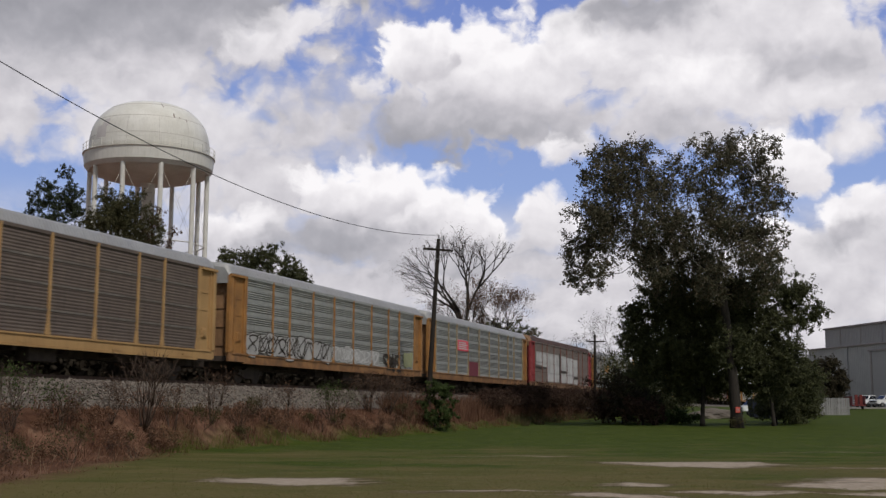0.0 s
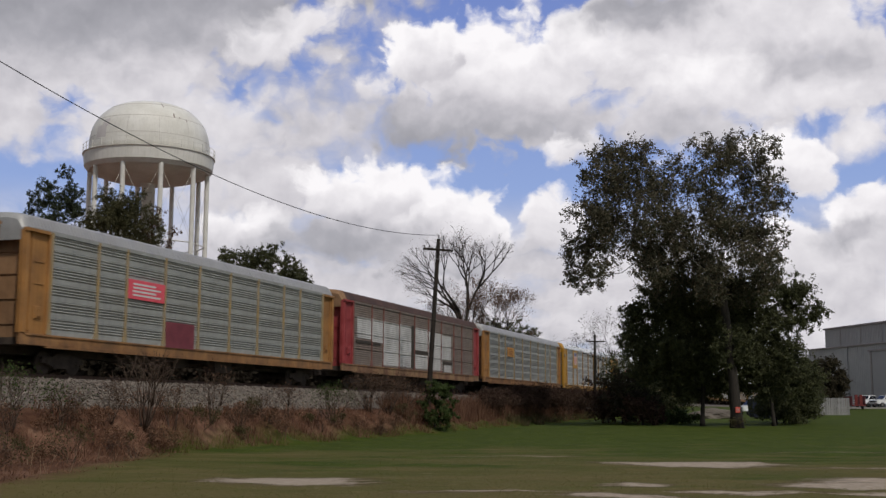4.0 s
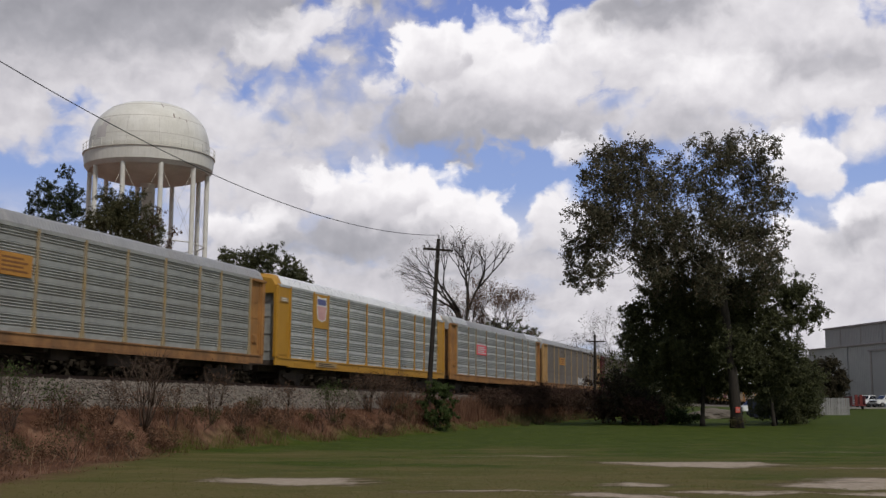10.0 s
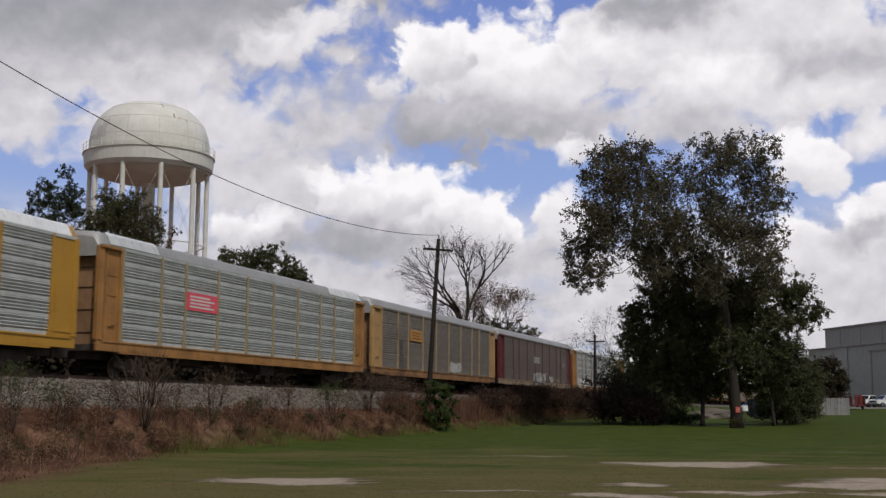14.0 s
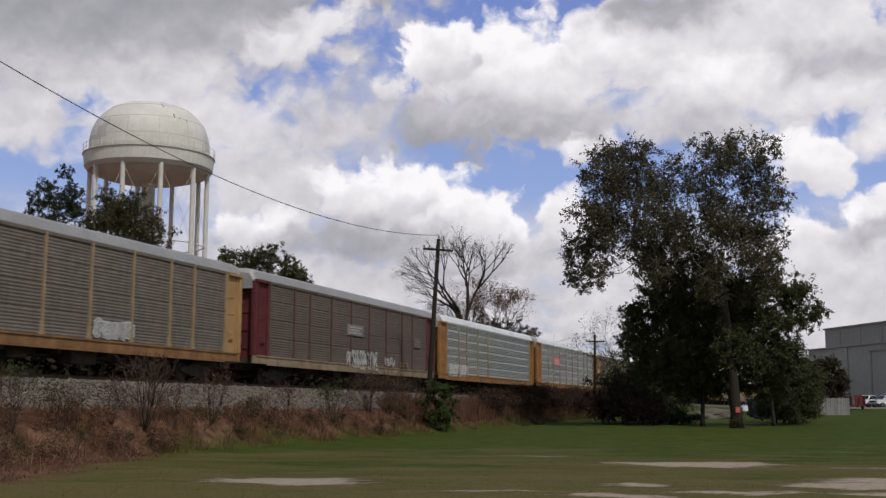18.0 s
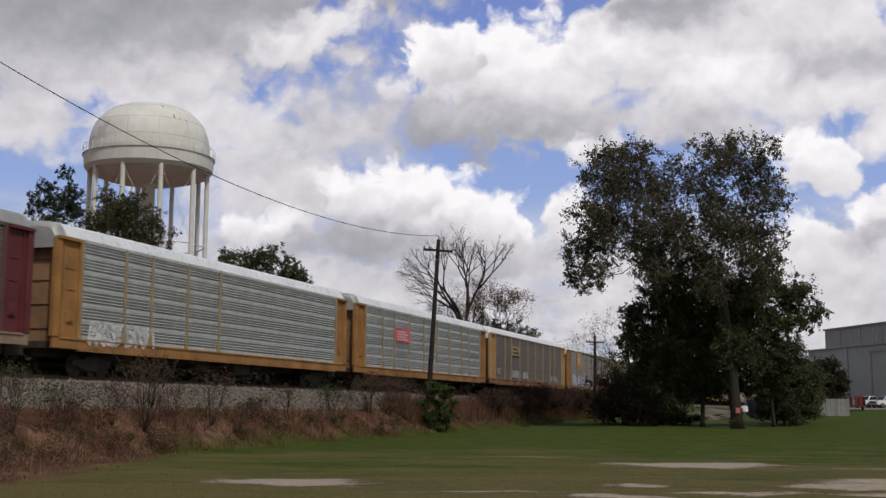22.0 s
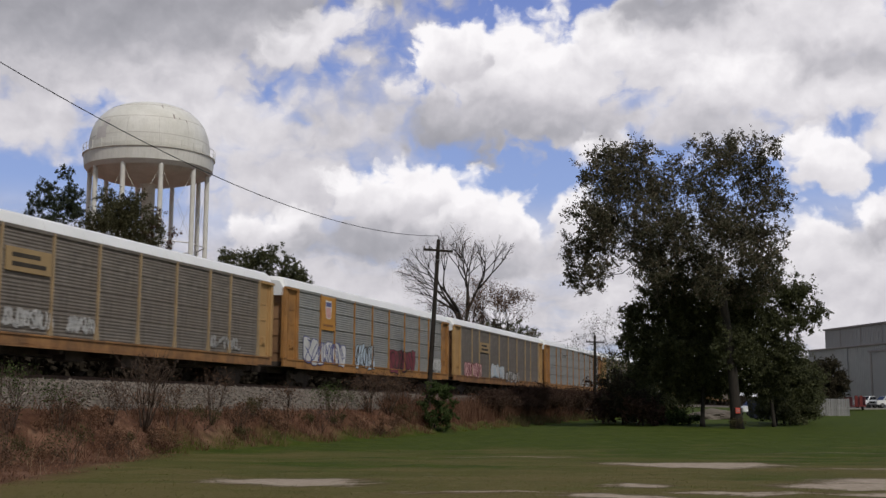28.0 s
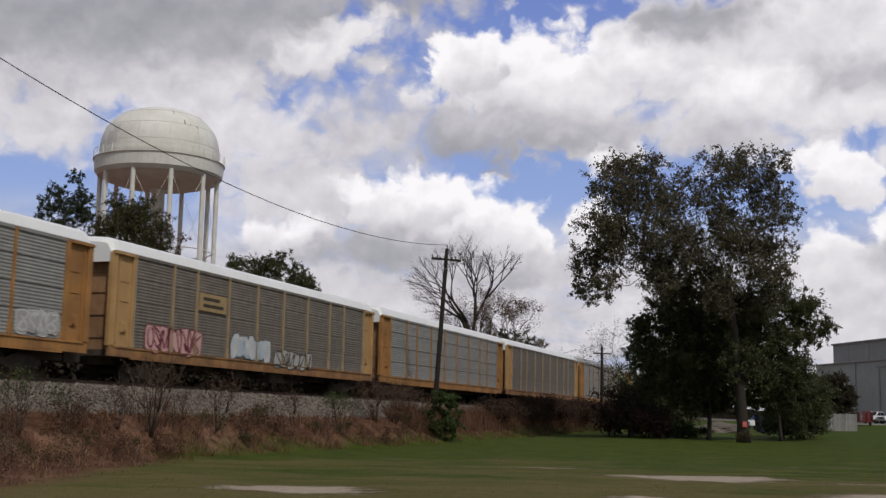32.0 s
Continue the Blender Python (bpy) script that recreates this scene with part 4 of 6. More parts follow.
# ---------------------------------------------------------------- poles and wire
def utility_pole(x, y, top, lean, arm, turn, label):
    bx, by, bz = on_ground(x, y)
    height = top - bz
    p = thing("utility_pole", label, "utility pole", "line poles", at=pose(bx, by, bz, 0, lean, turn))
    part("shaft", lathe([(0.17, -0.2), (0.165, 1), (0.12, height - 0.06), (0.1, height)], 12), M_POLE, p, soft=True)
    za = height - 0.72
    part("crossarm", boxed(-arm / 2, -0.2, za - 0.07, arm / 2, -0.1, za + 0.07, bevel=0.012), M_POLE, p)
    for sx in (-1, 1):
        t = Tubes(5)
        t.add([(sx * arm * 0.3, -0.15, za - 0.03), (0, -0.14, za - 0.65)], [0.02, 0.02])
        part("brace", t.mesh("brace", M_STEELGREY), None, p)
        for k in (0.47, 0.3):
            part("insulator", lathe([(0.02, 0), (0.02, 0.05), (0.05, 0.06), (0.035, 0.1), (0.05, 0.11), (0.04, 0.17), (0.012, 0.19)], 10), M_GLASSY, p, at=pose(sx * arm * k, -0.15, za + 0.06))
    part("insulator", lathe([(0.02, 0), (0.02, 0.1), (0.055, 0.11), (0.035, 0.17), (0.05, 0.18), (0.015, 0.26)], 10), M_GLASSY, p, at=pose(0, 0, height - 0.02))
    return bx + math.sin(radians(lean)) * height * math.cos(radians(turn)), by + math.sin(radians(lean)) * height * math.sin(radians(turn)), bz + math.cos(radians(lean)) * height + 0.24


def wire(a, b, sag, label):
    pts = []
    for i in range(41):
        t = i / 40
        p = Vector(a).lerp(Vector(b), t)
        p.z -= 4 * sag * t * (1 - t)
        pts.append(p)
    t = Tubes(5)
    t.add(pts, [0.017] * 41)
    tagged(new("overhead_wire", t.mesh("overhead_wire", M_WIRE)), label, "wire", "overhead wires")


def build_line():
    p0 = utility_pole(-16.6, 24.4, 13.2, 0, 2.2, 18, "dark wooden utility pole with one crossarm beside the field")
    p1 = utility_pole(-0.93, 73.0, 12.34, 3.3, 1.9, 4, "dark leaning wooden utility pole with a crossarm by the bank")
    p2 = utility_pole(15.15, 116.0, 9.05, 0.6, 1.9, 10, "dark wooden utility pole with a crossarm in the thicket")
    wire(p0, p1, 2.12, "single dark wire sagging between utility poles")
    p3 = utility_pole(3.0, 141.0, 9.4, 0, 1.9, 60, "dark wooden utility pole beyond the railway")
    wire(p3, p2, 0.9, "single dark wire sagging between utility poles")


# ---------------------------------------------------------------- brush on the bank
def blades(name, label, category, n, area, height, width, material, seed, lean=0.35):
    """Loose blades of grass: area gives plan points and a height factor for the rng."""
    rng = np.random.default_rng(seed)
    x, y, f = area(rng, n)
    z = ground_height(x, y)
    m = len(x)
    h = height * f * rng.uniform(0.45, 1.25, m)
    a = rng.uniform(0, 6.283, m)
    side = np.stack([np.cos(a), np.sin(a), 0 * a], 1) * (width * rng.uniform(0.6, 1.4, m))[:, None]
    b = rng.uniform(0, 6.283, m)
    tip = np.stack([np.cos(b), np.sin(b), 0 * b], 1) * (h * lean * rng.random(m))[:, None]
    up = np.zeros((m, 3))
    up[:, 2] = h
    p = np.stack([x, y, z - 0.02], 1)
    v = np.stack([p - side, p + side, p + side * 0.3 + tip + up, p - side * 0.3 + tip + up], 1).reshape(-1, 3)
    ob = new(name, quads_mesh(name, v, material))
    tagged(ob, label, category, kind="stuff")


def bank_area(s0, s1, o0, o1, clump, cut=0.0):
    def area(rng, n):
        s = s0 + (s1 - s0) * rng.random(n) ** 1.35
        o = rng.uniform(o0, o1, n)
        l = TRACK + o + 0.5 * BEND * s * s
        x, y = s * math.sin(PSI) - l * math.cos(PSI), s * math.cos(PSI) + l * math.sin(PSI)
        edge = np.interp(s, [0, 16, 38, 200], [-15.5, -13.6, -6.4, -5.6])
        w = wave(x, y, clump, 4) + 0.5 * wave(x, y, clump * 0.35, 7)
        keep = (o > edge + 0.8 * wave(x, y, 3, 2)) & (w > cut - 0.5)
        f = 0.7 + 0.35 * np.clip(w, -0.6, 1.4)
        return x[keep], y[keep], f[keep]
    return area


def turf_area(rng, n, y0=17.0, y1=77.0, power=1.8):
    y = y0 + (y1 - y0) * rng.random(n) ** power
    x = rng.uniform(-0.45, 0.45, n) * y
    s, o = to_track(x, y)
    edge = np.interp(s, [0, 16, 38, 200], [-15.0, -13.2, -6.0, -5.4])
    sand = np.zeros(n)
    for u, v, a, b, w in SANDY:
        sand = np.maximum(sand, w * np.clip(1 - np.hypot((x - u) / a, (y - v) / b), 0, 1))
    keep = (o < edge) & (sand < 0.25 + 0.2 * rng.random(n)) & (wave(x, y, 1.9, 6) > -0.7)
    return x[keep], y[keep], np.ones(keep.sum())


def twig_bush(base, height, wide, seed, stems, label, leaves=0, material=None, name="bare_bush", size=0.085):
    rng = np.random.default_rng(seed)
    ob = thing(name, label, "bush", "bank bushes", at=pose(*base))
    tips = []
    for k in range(stems):
        t = Tubes(4)
        a = rng.uniform(0, 6.283)
        way = Vector((math.cos(a) * wide * rng.random(), math.sin(a) * wide * rng.random(), 1)).normalized()
        grow(t, Vector((0.1 * math.cos(a), 0.1 * math.sin(a), -0.05)), way, height * 0.36, 0.009 * height, 3, rng, 0.3, tips)
        tagged(part("stem", t.mesh("stem", M_TWIG), None, ob), kind="stuff")
    if leaves:
        tips = np.array([tuple(p) for p in tips])
        pts = tips[rng.integers(0, len(tips), leaves)] + rng.normal(size=(leaves, 3)) * height * 0.07
        pts[:, 2] = np.abs(pts[:, 2])
        part("foliage", leaves_mesh("foliage", pts, size, material or M_GREENLEAF, rng), None, ob)


def bank_point(s, o):
    return on_ground(*track_at(s, o))


def build_brush():
    blades("dead_grass", "tangled brown dead grass covering the railway bank", "dead grass", 70000, bank_area(8, 190, -14, -3.5, 4.0, 0.1), 0.17, 0.012, M_STRAW, 51, 2.6)
    blades("dry_weeds", "tall dry weed stalks on the bank", "weeds", 2200, bank_area(10, 190, -11, -3.6, 2.2, 0.35), 0.6, 0.009, M_PALESTRAW, 52, 1.4)
    blades("rusty_weeds", "reddish-brown dry weeds in drifts on the bank", "weeds", 20000, bank_area(20, 150, -6.6, -4.0, 3.0, 0.45), 0.5, 0.012, M_RUSTGRASS, 55, 0.9)
    blades("grass", "short thin green and yellow field grass", "grass", 60000, turf_area, 0.04, 0.007, M_TURF, 53, 2.2)
    blades("dry_grass", "short dry tan and olive grass in thin tufts", "grass", 16000, lambda rng, n: turf_area(rng, n, 17.0, 40.0, 1.3), 0.035, 0.007, M_DRYTURF, 56, 2.6)
    blades("green_fringe", "strip of longer green grass along the bank's foot", "grass", 16000, lambda rng, n: bank_area(36, 120, -8.2, -5.6, 2.0, -1)(rng, n), 0.24, 0.012, M_TURF, 54, 0.7)
    blades("tall_dead_weeds", "tall matted brown weeds hiding the ballast beyond the pole", "weeds", 16000, bank_area(64, 112, -5.4, -3.2, 2.4, -0.2), 1.15, 0.016, M_RUSTGRASS, 57, 0.5)
    blades("bank_weeds", "low brown and olive weeds below the brambles", "weeds", 16000, bank_area(84, 128, -8.0, -4.8, 2.4, -0.2), 0.5, 0.016, M_OLIVE, 59, 0.8)
    # undergrowth added beyond the railway to block the sky seen under the cars
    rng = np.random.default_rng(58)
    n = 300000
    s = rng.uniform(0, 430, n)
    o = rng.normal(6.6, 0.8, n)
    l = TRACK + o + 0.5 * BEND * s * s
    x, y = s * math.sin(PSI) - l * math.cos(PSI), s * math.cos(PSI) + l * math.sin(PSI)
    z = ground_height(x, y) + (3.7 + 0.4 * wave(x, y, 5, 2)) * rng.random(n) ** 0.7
    ob = new("undergrowth", leaves_mesh("undergrowth", np.stack([x, y, z], 1), 0.42, M_SHADEBRUSH, rng))
    tagged(ob, "added shade-toned undergrowth beyond the railway, closing off sky under the cars", "undergrowth", kind="stuff")
    # bramble thicket towards the trees
    rng = np.random.default_rng(61)
    for k in range(120):
        s = 82 + 68 * rng.random()
        o = -rng.uniform(3.9, 8.2 if s > 122 else 5.2)
        twig_bush(bank_point(s, o), float(rng.uniform(1.3, 2.7)) * (0.7 if s < 94 else 1.0), 1.2, 200 + k, 6, "brown leafless bramble bush on the bank", leaves=1300, material=M_BRAMBLE, name="bramble_bush", size=0.13)
    twig_bush(on_ground(21.3, 84.0), 0.8, 1.3, 91, 14, "low dry weeds round the tree's foot", leaves=900, material=M_OLIVE, name="weed_clump")
    for s, o, h, w, stems, leaves, mat, lab in (
            (30.0, -4.7, 2.1, 0.5, 9, 600, M_GREENLEAF, "slender green-leaved bush on the bank"), (28.6, -5.6, 1.5, 0.6, 8, 110, M_RUSTLEAF, "dry brown weed clump on the bank"),
            (31.8, -5.2, 1.6, 0.35, 8, 260, M_GREENLEAF, "small greenish weed clump"), (33.0, -4.6, 1.1, 0.5, 8, 90, M_RUSTLEAF, "dry brown weed clump on the bank"),
            (36.9, -5.0, 2.9, 0.62, 16, 90, M_RUSTLEAF, "leafless grey-brown bush with upright stems"), (35.2, -4.7, 1.5, 0.6, 9, 90, M_RUSTLEAF, "reddish dry bush on the bank"),
            (38.4, -5.3, 2.0, 0.2, 4, 40, M_RUSTLEAF, "thin dry stalks on the bank"), (39.6, -4.6, 1.3, 0.6, 8, 130, M_RUSTLEAF, "reddish dry bush on the bank"),
            (41.6, -5.0, 2.2, 0.35, 8, 220, M_RUSTLEAF, "tall dry weed on the bank"), (43.6, -5.4, 1.3, 0.6, 8, 110, M_RUSTLEAF, "dry brown weed clump on the bank"),
            (49.6, -4.5, 1.7, 0.22, 5, 240, M_RUSTLEAF, "tall rusty seed-headed weed"), (46.2, -5.0, 1.2, 0.6, 8, 110, M_RUSTLEAF, "reddish dry bush on the bank"),
            (53.6, -5.0, 2.0, 0.5, 12, 900, M_GREENLEAF, "green and brown leafy bush on the bank"), (52.0, -5.1, 1.5, 0.5, 8, 130, M_RUSTLEAF, "dry brown weed clump on the bank"),
            (60.2, -4.3, 2.3, 0.8, 14, 520, M_RUSTLEAF, "brown leafless bush on the bank"), (62.6, -4.5, 2.5, 0.8, 14, 560, M_RUSTLEAF, "brown leafless bush on the bank"),
            (65.4, -4.4, 2.3, 0.8, 13, 480, M_RUSTLEAF, "brown leafless bush on the bank"), (26.4, -6.6, 1.1, 0.6, 8, 200, M_RUSTLEAF, "dry brown weed clump on the bank")):
        twig_bush(bank_point(s, o), h, w, int(s * 10), stems, lab, leaves, mat, "leafy_bush" if mat is M_GREENLEAF else "bare_bush")
    # low weed clumps scattered over the bank
    rng = np.random.default_rng(63)
    kinds = ((M_STRAW, "low tangled tan dead weed clump"), (M_OLIVE, "low olive weed clump gone to seed"), (M_STRAW, "low tangled tan dead weed clump"), (M_RUSTLEAF, "low reddish dry weed clump"))
    for k in range(44):
        s = float(20 + 46 * rng.random())
        low_edge = float(np.interp(s, [16, 38, 200], [-12.6, -6.0, -5.4]))
        mat, lab = kinds[k % 4]
        twig_bush(bank_point(s, float(rng.uniform(low_edge, -4.4))), float(rng.uniform(0.5, 1.1)), 1.5, 400 + k, 6, lab, leaves=520, material=mat, name="weed_clump", size=0.07)
    x, y, z = on_ground(-0.45, 70.0)
    leafy_tree("green_bush", "dense upright green bush at the pole's foot", (x, y, z), 0.05, 0.5, [(0.3, 0, 1.6, 1.1, 1.1, 1.3), (0.4, 0, 2.5, 0.8, 0.8, 0.8), (0.2, 0, 0.7, 1.0, 1.0, 0.8)], 2600, 0.13, M_GREENLEAF, 71, group="bank bushes", category="bush", limbs_each=3, gaps=0.5)


# ---------------------------------------------------------------- buildings and yard
def siding(width, low, high, slope, step=0.6):
    """Ribbed metal wall in its own plane: x along, z up to a sloping top."""
    v, xs = [], []
    n = int(width / step)
    for i in range(n):
        x = i * step
        xs += [(x, 0), (x + step * 0.62, 0), (x + step * 0.72, -0.05), (x + step * 0.9, -0.05)]
    xs.append((width, 0))
    for z in (0, 1):
        for x, y in xs:
            v.append((x, y, low if z == 0 else high + slope * x))
    v += [(x, 0.25, z) for x, y, z in v]
    m = len(xs)
    f = grid_faces(2, m) + [tuple(reversed([a + 2 * m for a in q])) for q in grid_faces(2, m)]
    f += [(i + m, i + m + 1, i + 3 * m + 1, i + 3 * m) for i in range(m - 1)]
    return v, f


def build_warehouse():
    z = float(ground_height(66, 190))
    hall = thing("warehouse", "large grey ribbed-metal warehouse with a lower and a taller hall", "warehouse", at=pose(70.0, 222.0, z, 0, 0, 11))
    side = pose(0, 0, 0, 0, 0, -90)
    v, f = siding(80.0, -0.2, 12.9 - z, 0.0)
    part("lower_wall", raw("lower_wall", v, f, M_SIDING2), None, hall, "pale ribbed metal wall", at=side)
    v, f = siding(84.0, 8.0, 19.2 - z, 0.0)
    part("upper_wall", raw("upper_wall", v, f, M_SIDING), None, hall, "darker grey ribbed wall of the tall hall", at=pose(21.0, 31.0, 0, 0, 0, -90))
    part("back_wall", boxed(0.05, 0.0, -0.2, 21.0, 0.25, 12.9 - z), M_SIDING2, hall)
    part("upper_back_wall", boxed(21.05, 31.0, -0.2, 60.0, 31.25, 19.2 - z), M_SIDING, hall)
    for k in range(7):
        part("wall_seam", boxed(20.9, 24.5 - 8 * k, 10.0, 20.935, 24.7 - 8 * k, 19.15 - z), M_ROOFTRIM, hall)
    part("lower_roof", boxed(-0.35, -80, 12.9 - z, 20.85, 0.3, 13.15 - z, bevel=0.03), M_ROOFTRIM, hall, "dark-edged low metal roof")
    part("upper_roof", boxed(20.6, -53, 19.2 - z, 60.0, 31.4, 19.55 - z, bevel=0.03), M_ROOFTRIM, hall, "dark-edged roof of the tall hall")
    door = part("sliding_door", boxed(-0.3, -42.0, 0.1, -0.14, -21.8, 9.6), M_SIDING, hall, "tall grey sliding door")
    for y in (-42.0, -32.0, -22.0):
        part("door_post", boxed(-0.42, y - 0.2, 0.1, -0.305, y + 0.2, 9.6), M_ROOFTRIM, door)
    part("door_track", boxed(-0.5, -43.0, 9.62, -0.1, -21.3, 9.9), M_ROOFTRIM, hall)
    part("downpipe", boxed(-0.25, -14.2, 0, -0.1, -14.05, 12.8 - z), M_STEELGREY, hall)
    yard = new("pavement", mesh_of("pavement", boxed(46.0, 176.0, z - 0.3, 130.0, 300.0, z + 0.02), M_CONCRETE))
    tagged(yard, "pale concrete yard in front of the warehouse", "pavement", kind="structure")
    return z


def pickup(x, y, z, turn, label):
    p = thing("pickup_truck", label, "pickup truck", "parked pickups", at=pose(x, y, z, 0, 0, turn))
    body = [(-2.75, 0.55), (-2.8, 0.95), (-2.72, 1.12), (-1.5, 1.18), (-0.95, 1.20), (2.72, 1.20), (2.75, 0.6), (2.2, 0.5), (-2.2, 0.5)]
    bm = prism(body, -0.95, 0.95)
    bmesh.ops.bevel(bm, geom=bm.edges[:], offset=0.05, segments=2, affect="EDGES")
    part("body", bm, M_WHITE, p, "white painted body", soft=False)
    cab = [(-1.45, 1.18), (-0.75, 1.82), (0.75, 1.86), (1.0, 1.18)]
    bm = prism(cab, -0.82, 0.82)
    bmesh.ops.bevel(bm, geom=bm.edges[:], offset=0.06, segments=2, affect="EDGES")
    cabin = part("cab", bm, M_WHITE, p)
    part("windscreen", raw("windscreen", [(-1.40, -0.72, 1.25), (-1.40, 0.72, 1.25), (-0.83, 0.66, 1.77), (-0.83, -0.66, 1.77)], [(0, 1, 2, 3)], M_WINDOW), None, cabin, at=pose(-0.02, 0, 0.02))
    for s in (-0.835, 0.835):
        for a, b, c, d in ((-1.2, -0.72, -0.12, -0.12), (-0.04, -0.04, 0.85, 0.68)):
            part("side_window", raw("side_window", [(a, s, 1.26), (c, s, 1.26), (d, s, 1.76), (b, s, 1.76)], [(0, 1, 2, 3)], M_WINDOW), None, cabin)
    part("grille", boxed(-2.83, -0.5, 0.72, -2.76, 0.5, 1.0), M_BLACK, p)
    part("bumper", boxed(-2.9, -0.95, 0.45, -2.74, 0.95, 0.66, bevel=0.03), M_STEELGREY, p)
    for s in (-0.72, 0.72):
        part("headlight", boxed(-2.83, s - 0.17, 0.78, -2.75, s + 0.17, 0.98, bevel=0.02), M_STEELGREY, p)
    bm = bmesh.new()
    box(bm, 1.1, -0.8, 1.14, 2.65, 0.8, 1.21)
    part("bed_floor", bm, M_BLACK, p)
    for wx in (-1.75, 1.7):
        for s in (-0.84, 0.84):
            w = part("wheel", lathe([(0.2, -0.12), (0.37, -0.12), (0.39, -0.06), (0.39, 0.06), (0.37, 0.12), (0.2, 0.12)], 18), M_TYRE, p, at=pose(wx, s, 0.39, 90))
            part("rim", lathe([(0.05, -0.13), (0.2, -0.125), (0.2, 0.125), (0.05, 0.13)], 14), M_STEELGREY, w)


def build_yard(z):
    pickup(66.4, 182.0, z + 0.02, 40, "white pickup truck parked before the warehouse")
    pickup(68.6, 180.0, z + 0.02, 20, "white pickup truck parked before the warehouse door")
    # slatted white fence
    fx, fy = 45.9, 143.5
    fz = float(ground_height(50, fy))
    fence = thing("board_fence", "weathered white board fence panel under the thicket", "fence", at=pose(fx, fy, fz))
    for a in (0.5, 1.7):
        part("rail", boxed(-0.1, 0.0, a, 4.1, 0.06, a + 0.1), M_FENCE, fence)
    for px in (-0.1, 2.0, 4.0):
        part("post", boxed(px, 0.0, -0.3, px + 0.12, 0.12, 2.1), M_FENCE, fence)
    slat = mesh_of("slat", boxed(0, -0.03, -0.12, 0.2, -0.004, 2.1, bevel=0.006), M_FENCE)
    for k in range(18):
        part("slat", slat, None, fence, at=pose(-0.05 + 0.23 * k, 0, 0.03 * math.sin(k * 2.3), 0, 0.5 * math.sin(k * 1.7), 0))
    # red trailer
    c = thing("red_trailer", "small dark red steel utility trailer with raised sides", "trailer", at=pose(60.4, 171.0, float(ground_height(60.4, 171.0))))
    part("bed", boxed(-1.0, -1.6, 0.5, 1.0, 1.6, 0.65, bevel=0.02), M_REDPAINT, c)
    for a, b in ((-1.0, -0.92), (0.92, 1.0)):
        part("side_board", boxed(a, -1.6, 0.65, b, 1.6, 1.9, bevel=0.01), M_REDPAINT, c)
    for k in (-0.35, 0.35):
        part("stake", boxed(k - 0.22, -1.62, 0.65, k + 0.22, -1.5, 2.1, bevel=0.02), M_REDPAINT, c)
    for s in (-1.1, 1.1):
        part("wheel", lathe([(0.1, -0.1), (0.32, -0.1), (0.34, 0), (0.32, 0.1), (0.1, 0.1)], 16), M_TYRE, c, at=pose(s, 0, 0.34, 0, 90))
    # blue skip and white car behind the trees
    d = thing("waste_skip", "dark blue steel waste skip behind the trees", "skip", at=pose(33.0, 119.0, float(ground_height(33.0, 119.0))))
    part("body", prism([(-1.5, 0.15), (1.5, 0.15), (1.75, 1.9), (-1.75, 1.9)], -0.9, 0.9), M_BLUEPAINT, d)
    part("rim", boxed(-1.85, -0.98, 1.9, 1.85, 0.98, 2.0, bevel=0.02), M_BLUEPAINT, d)
    for k in (-1, 0, 1):
        part("rib", boxed(k - 0.06, -0.97, 0.2, k + 0.06, -0.905, 1.9), M_BLUEPAINT, d)
        part("skid", boxed(k - 0.08, -0.8, 0, k + 0.08, 0.8, 0.15), M_BLUEPAINT, d)
    pickup(37.1, 138.0, float(ground_height(37.1, 138.0)), 25, "white pickup truck glimpsed behind the tree trunks")
    # rubble heap
    rng = np.random.default_rng(77)
    heap = bmesh.new()
    bmesh.ops.create_icosphere(heap, subdivisions=4, radius=1.0)
    for v in heap.verts:
        v.co = Vector((v.co.x * 2.6, v.co.y * 1.6, max(v.co.z, -0.05) * 1.0)) * (1 + 0.25 * noise.noise(v.co * 2.3) + 0.1 * noise.noise(v.co * 7))
    hx, hy, hz = on_ground(27.5, 118.0)
    pile = new("rubble_mound", mesh_of("rubble_mound", heap, M_BALLAST))
    pile.matrix_world = pose(hx, hy, hz)
    tagged(pile, "low heap of pale rubble beyond the trees", "rubble pile")
    # marker on the pecan trunk
    mk = thing("trunk_marker", "small orange-red tag with pale bars on the trunk", "marker", at=pose(21.27, 84.12, float(ground_height(21.1, 84.6)) + 1.3))
    plate = part("plate", boxed(-0.16, -0.02, -0.2, 0.16, 0.1, 0.2, bevel=0.01), M_ORANGE, mk)
    for k in (-0.06, 0.05):
        part("bar", boxed(-0.12, -0.028, k - 0.025, 0.12, -0.021, k + 0.025), M_FENCE, plate)


build_tower()
build_line()
YARD = build_warehouse()
build_yard(YARD)
build_trees()
build_brush()


# ---------------------------------------------------------------- the train
SILL0, SILL1, EAVE, HALF, LONG = 0.95, 1.40, 5.18, 1.52, 13.55
POSTS = (-12.0, -9.1, -7.15, -4.27, -1.42, 1.42, 4.27, 7.15, 9.1, 12.0)


def panel_material(name, dark, light, metal, rough, dust, dust_amount, streak):
    return surface(name, dark, light, 2.2, rough, metal, bump=0.08, bump_scale=20, stain=dust, stain_scale=0.45, stain_amount=dust_amount, stretch=(0.5, 1, 1.3), streak=streak, spec=0.4)


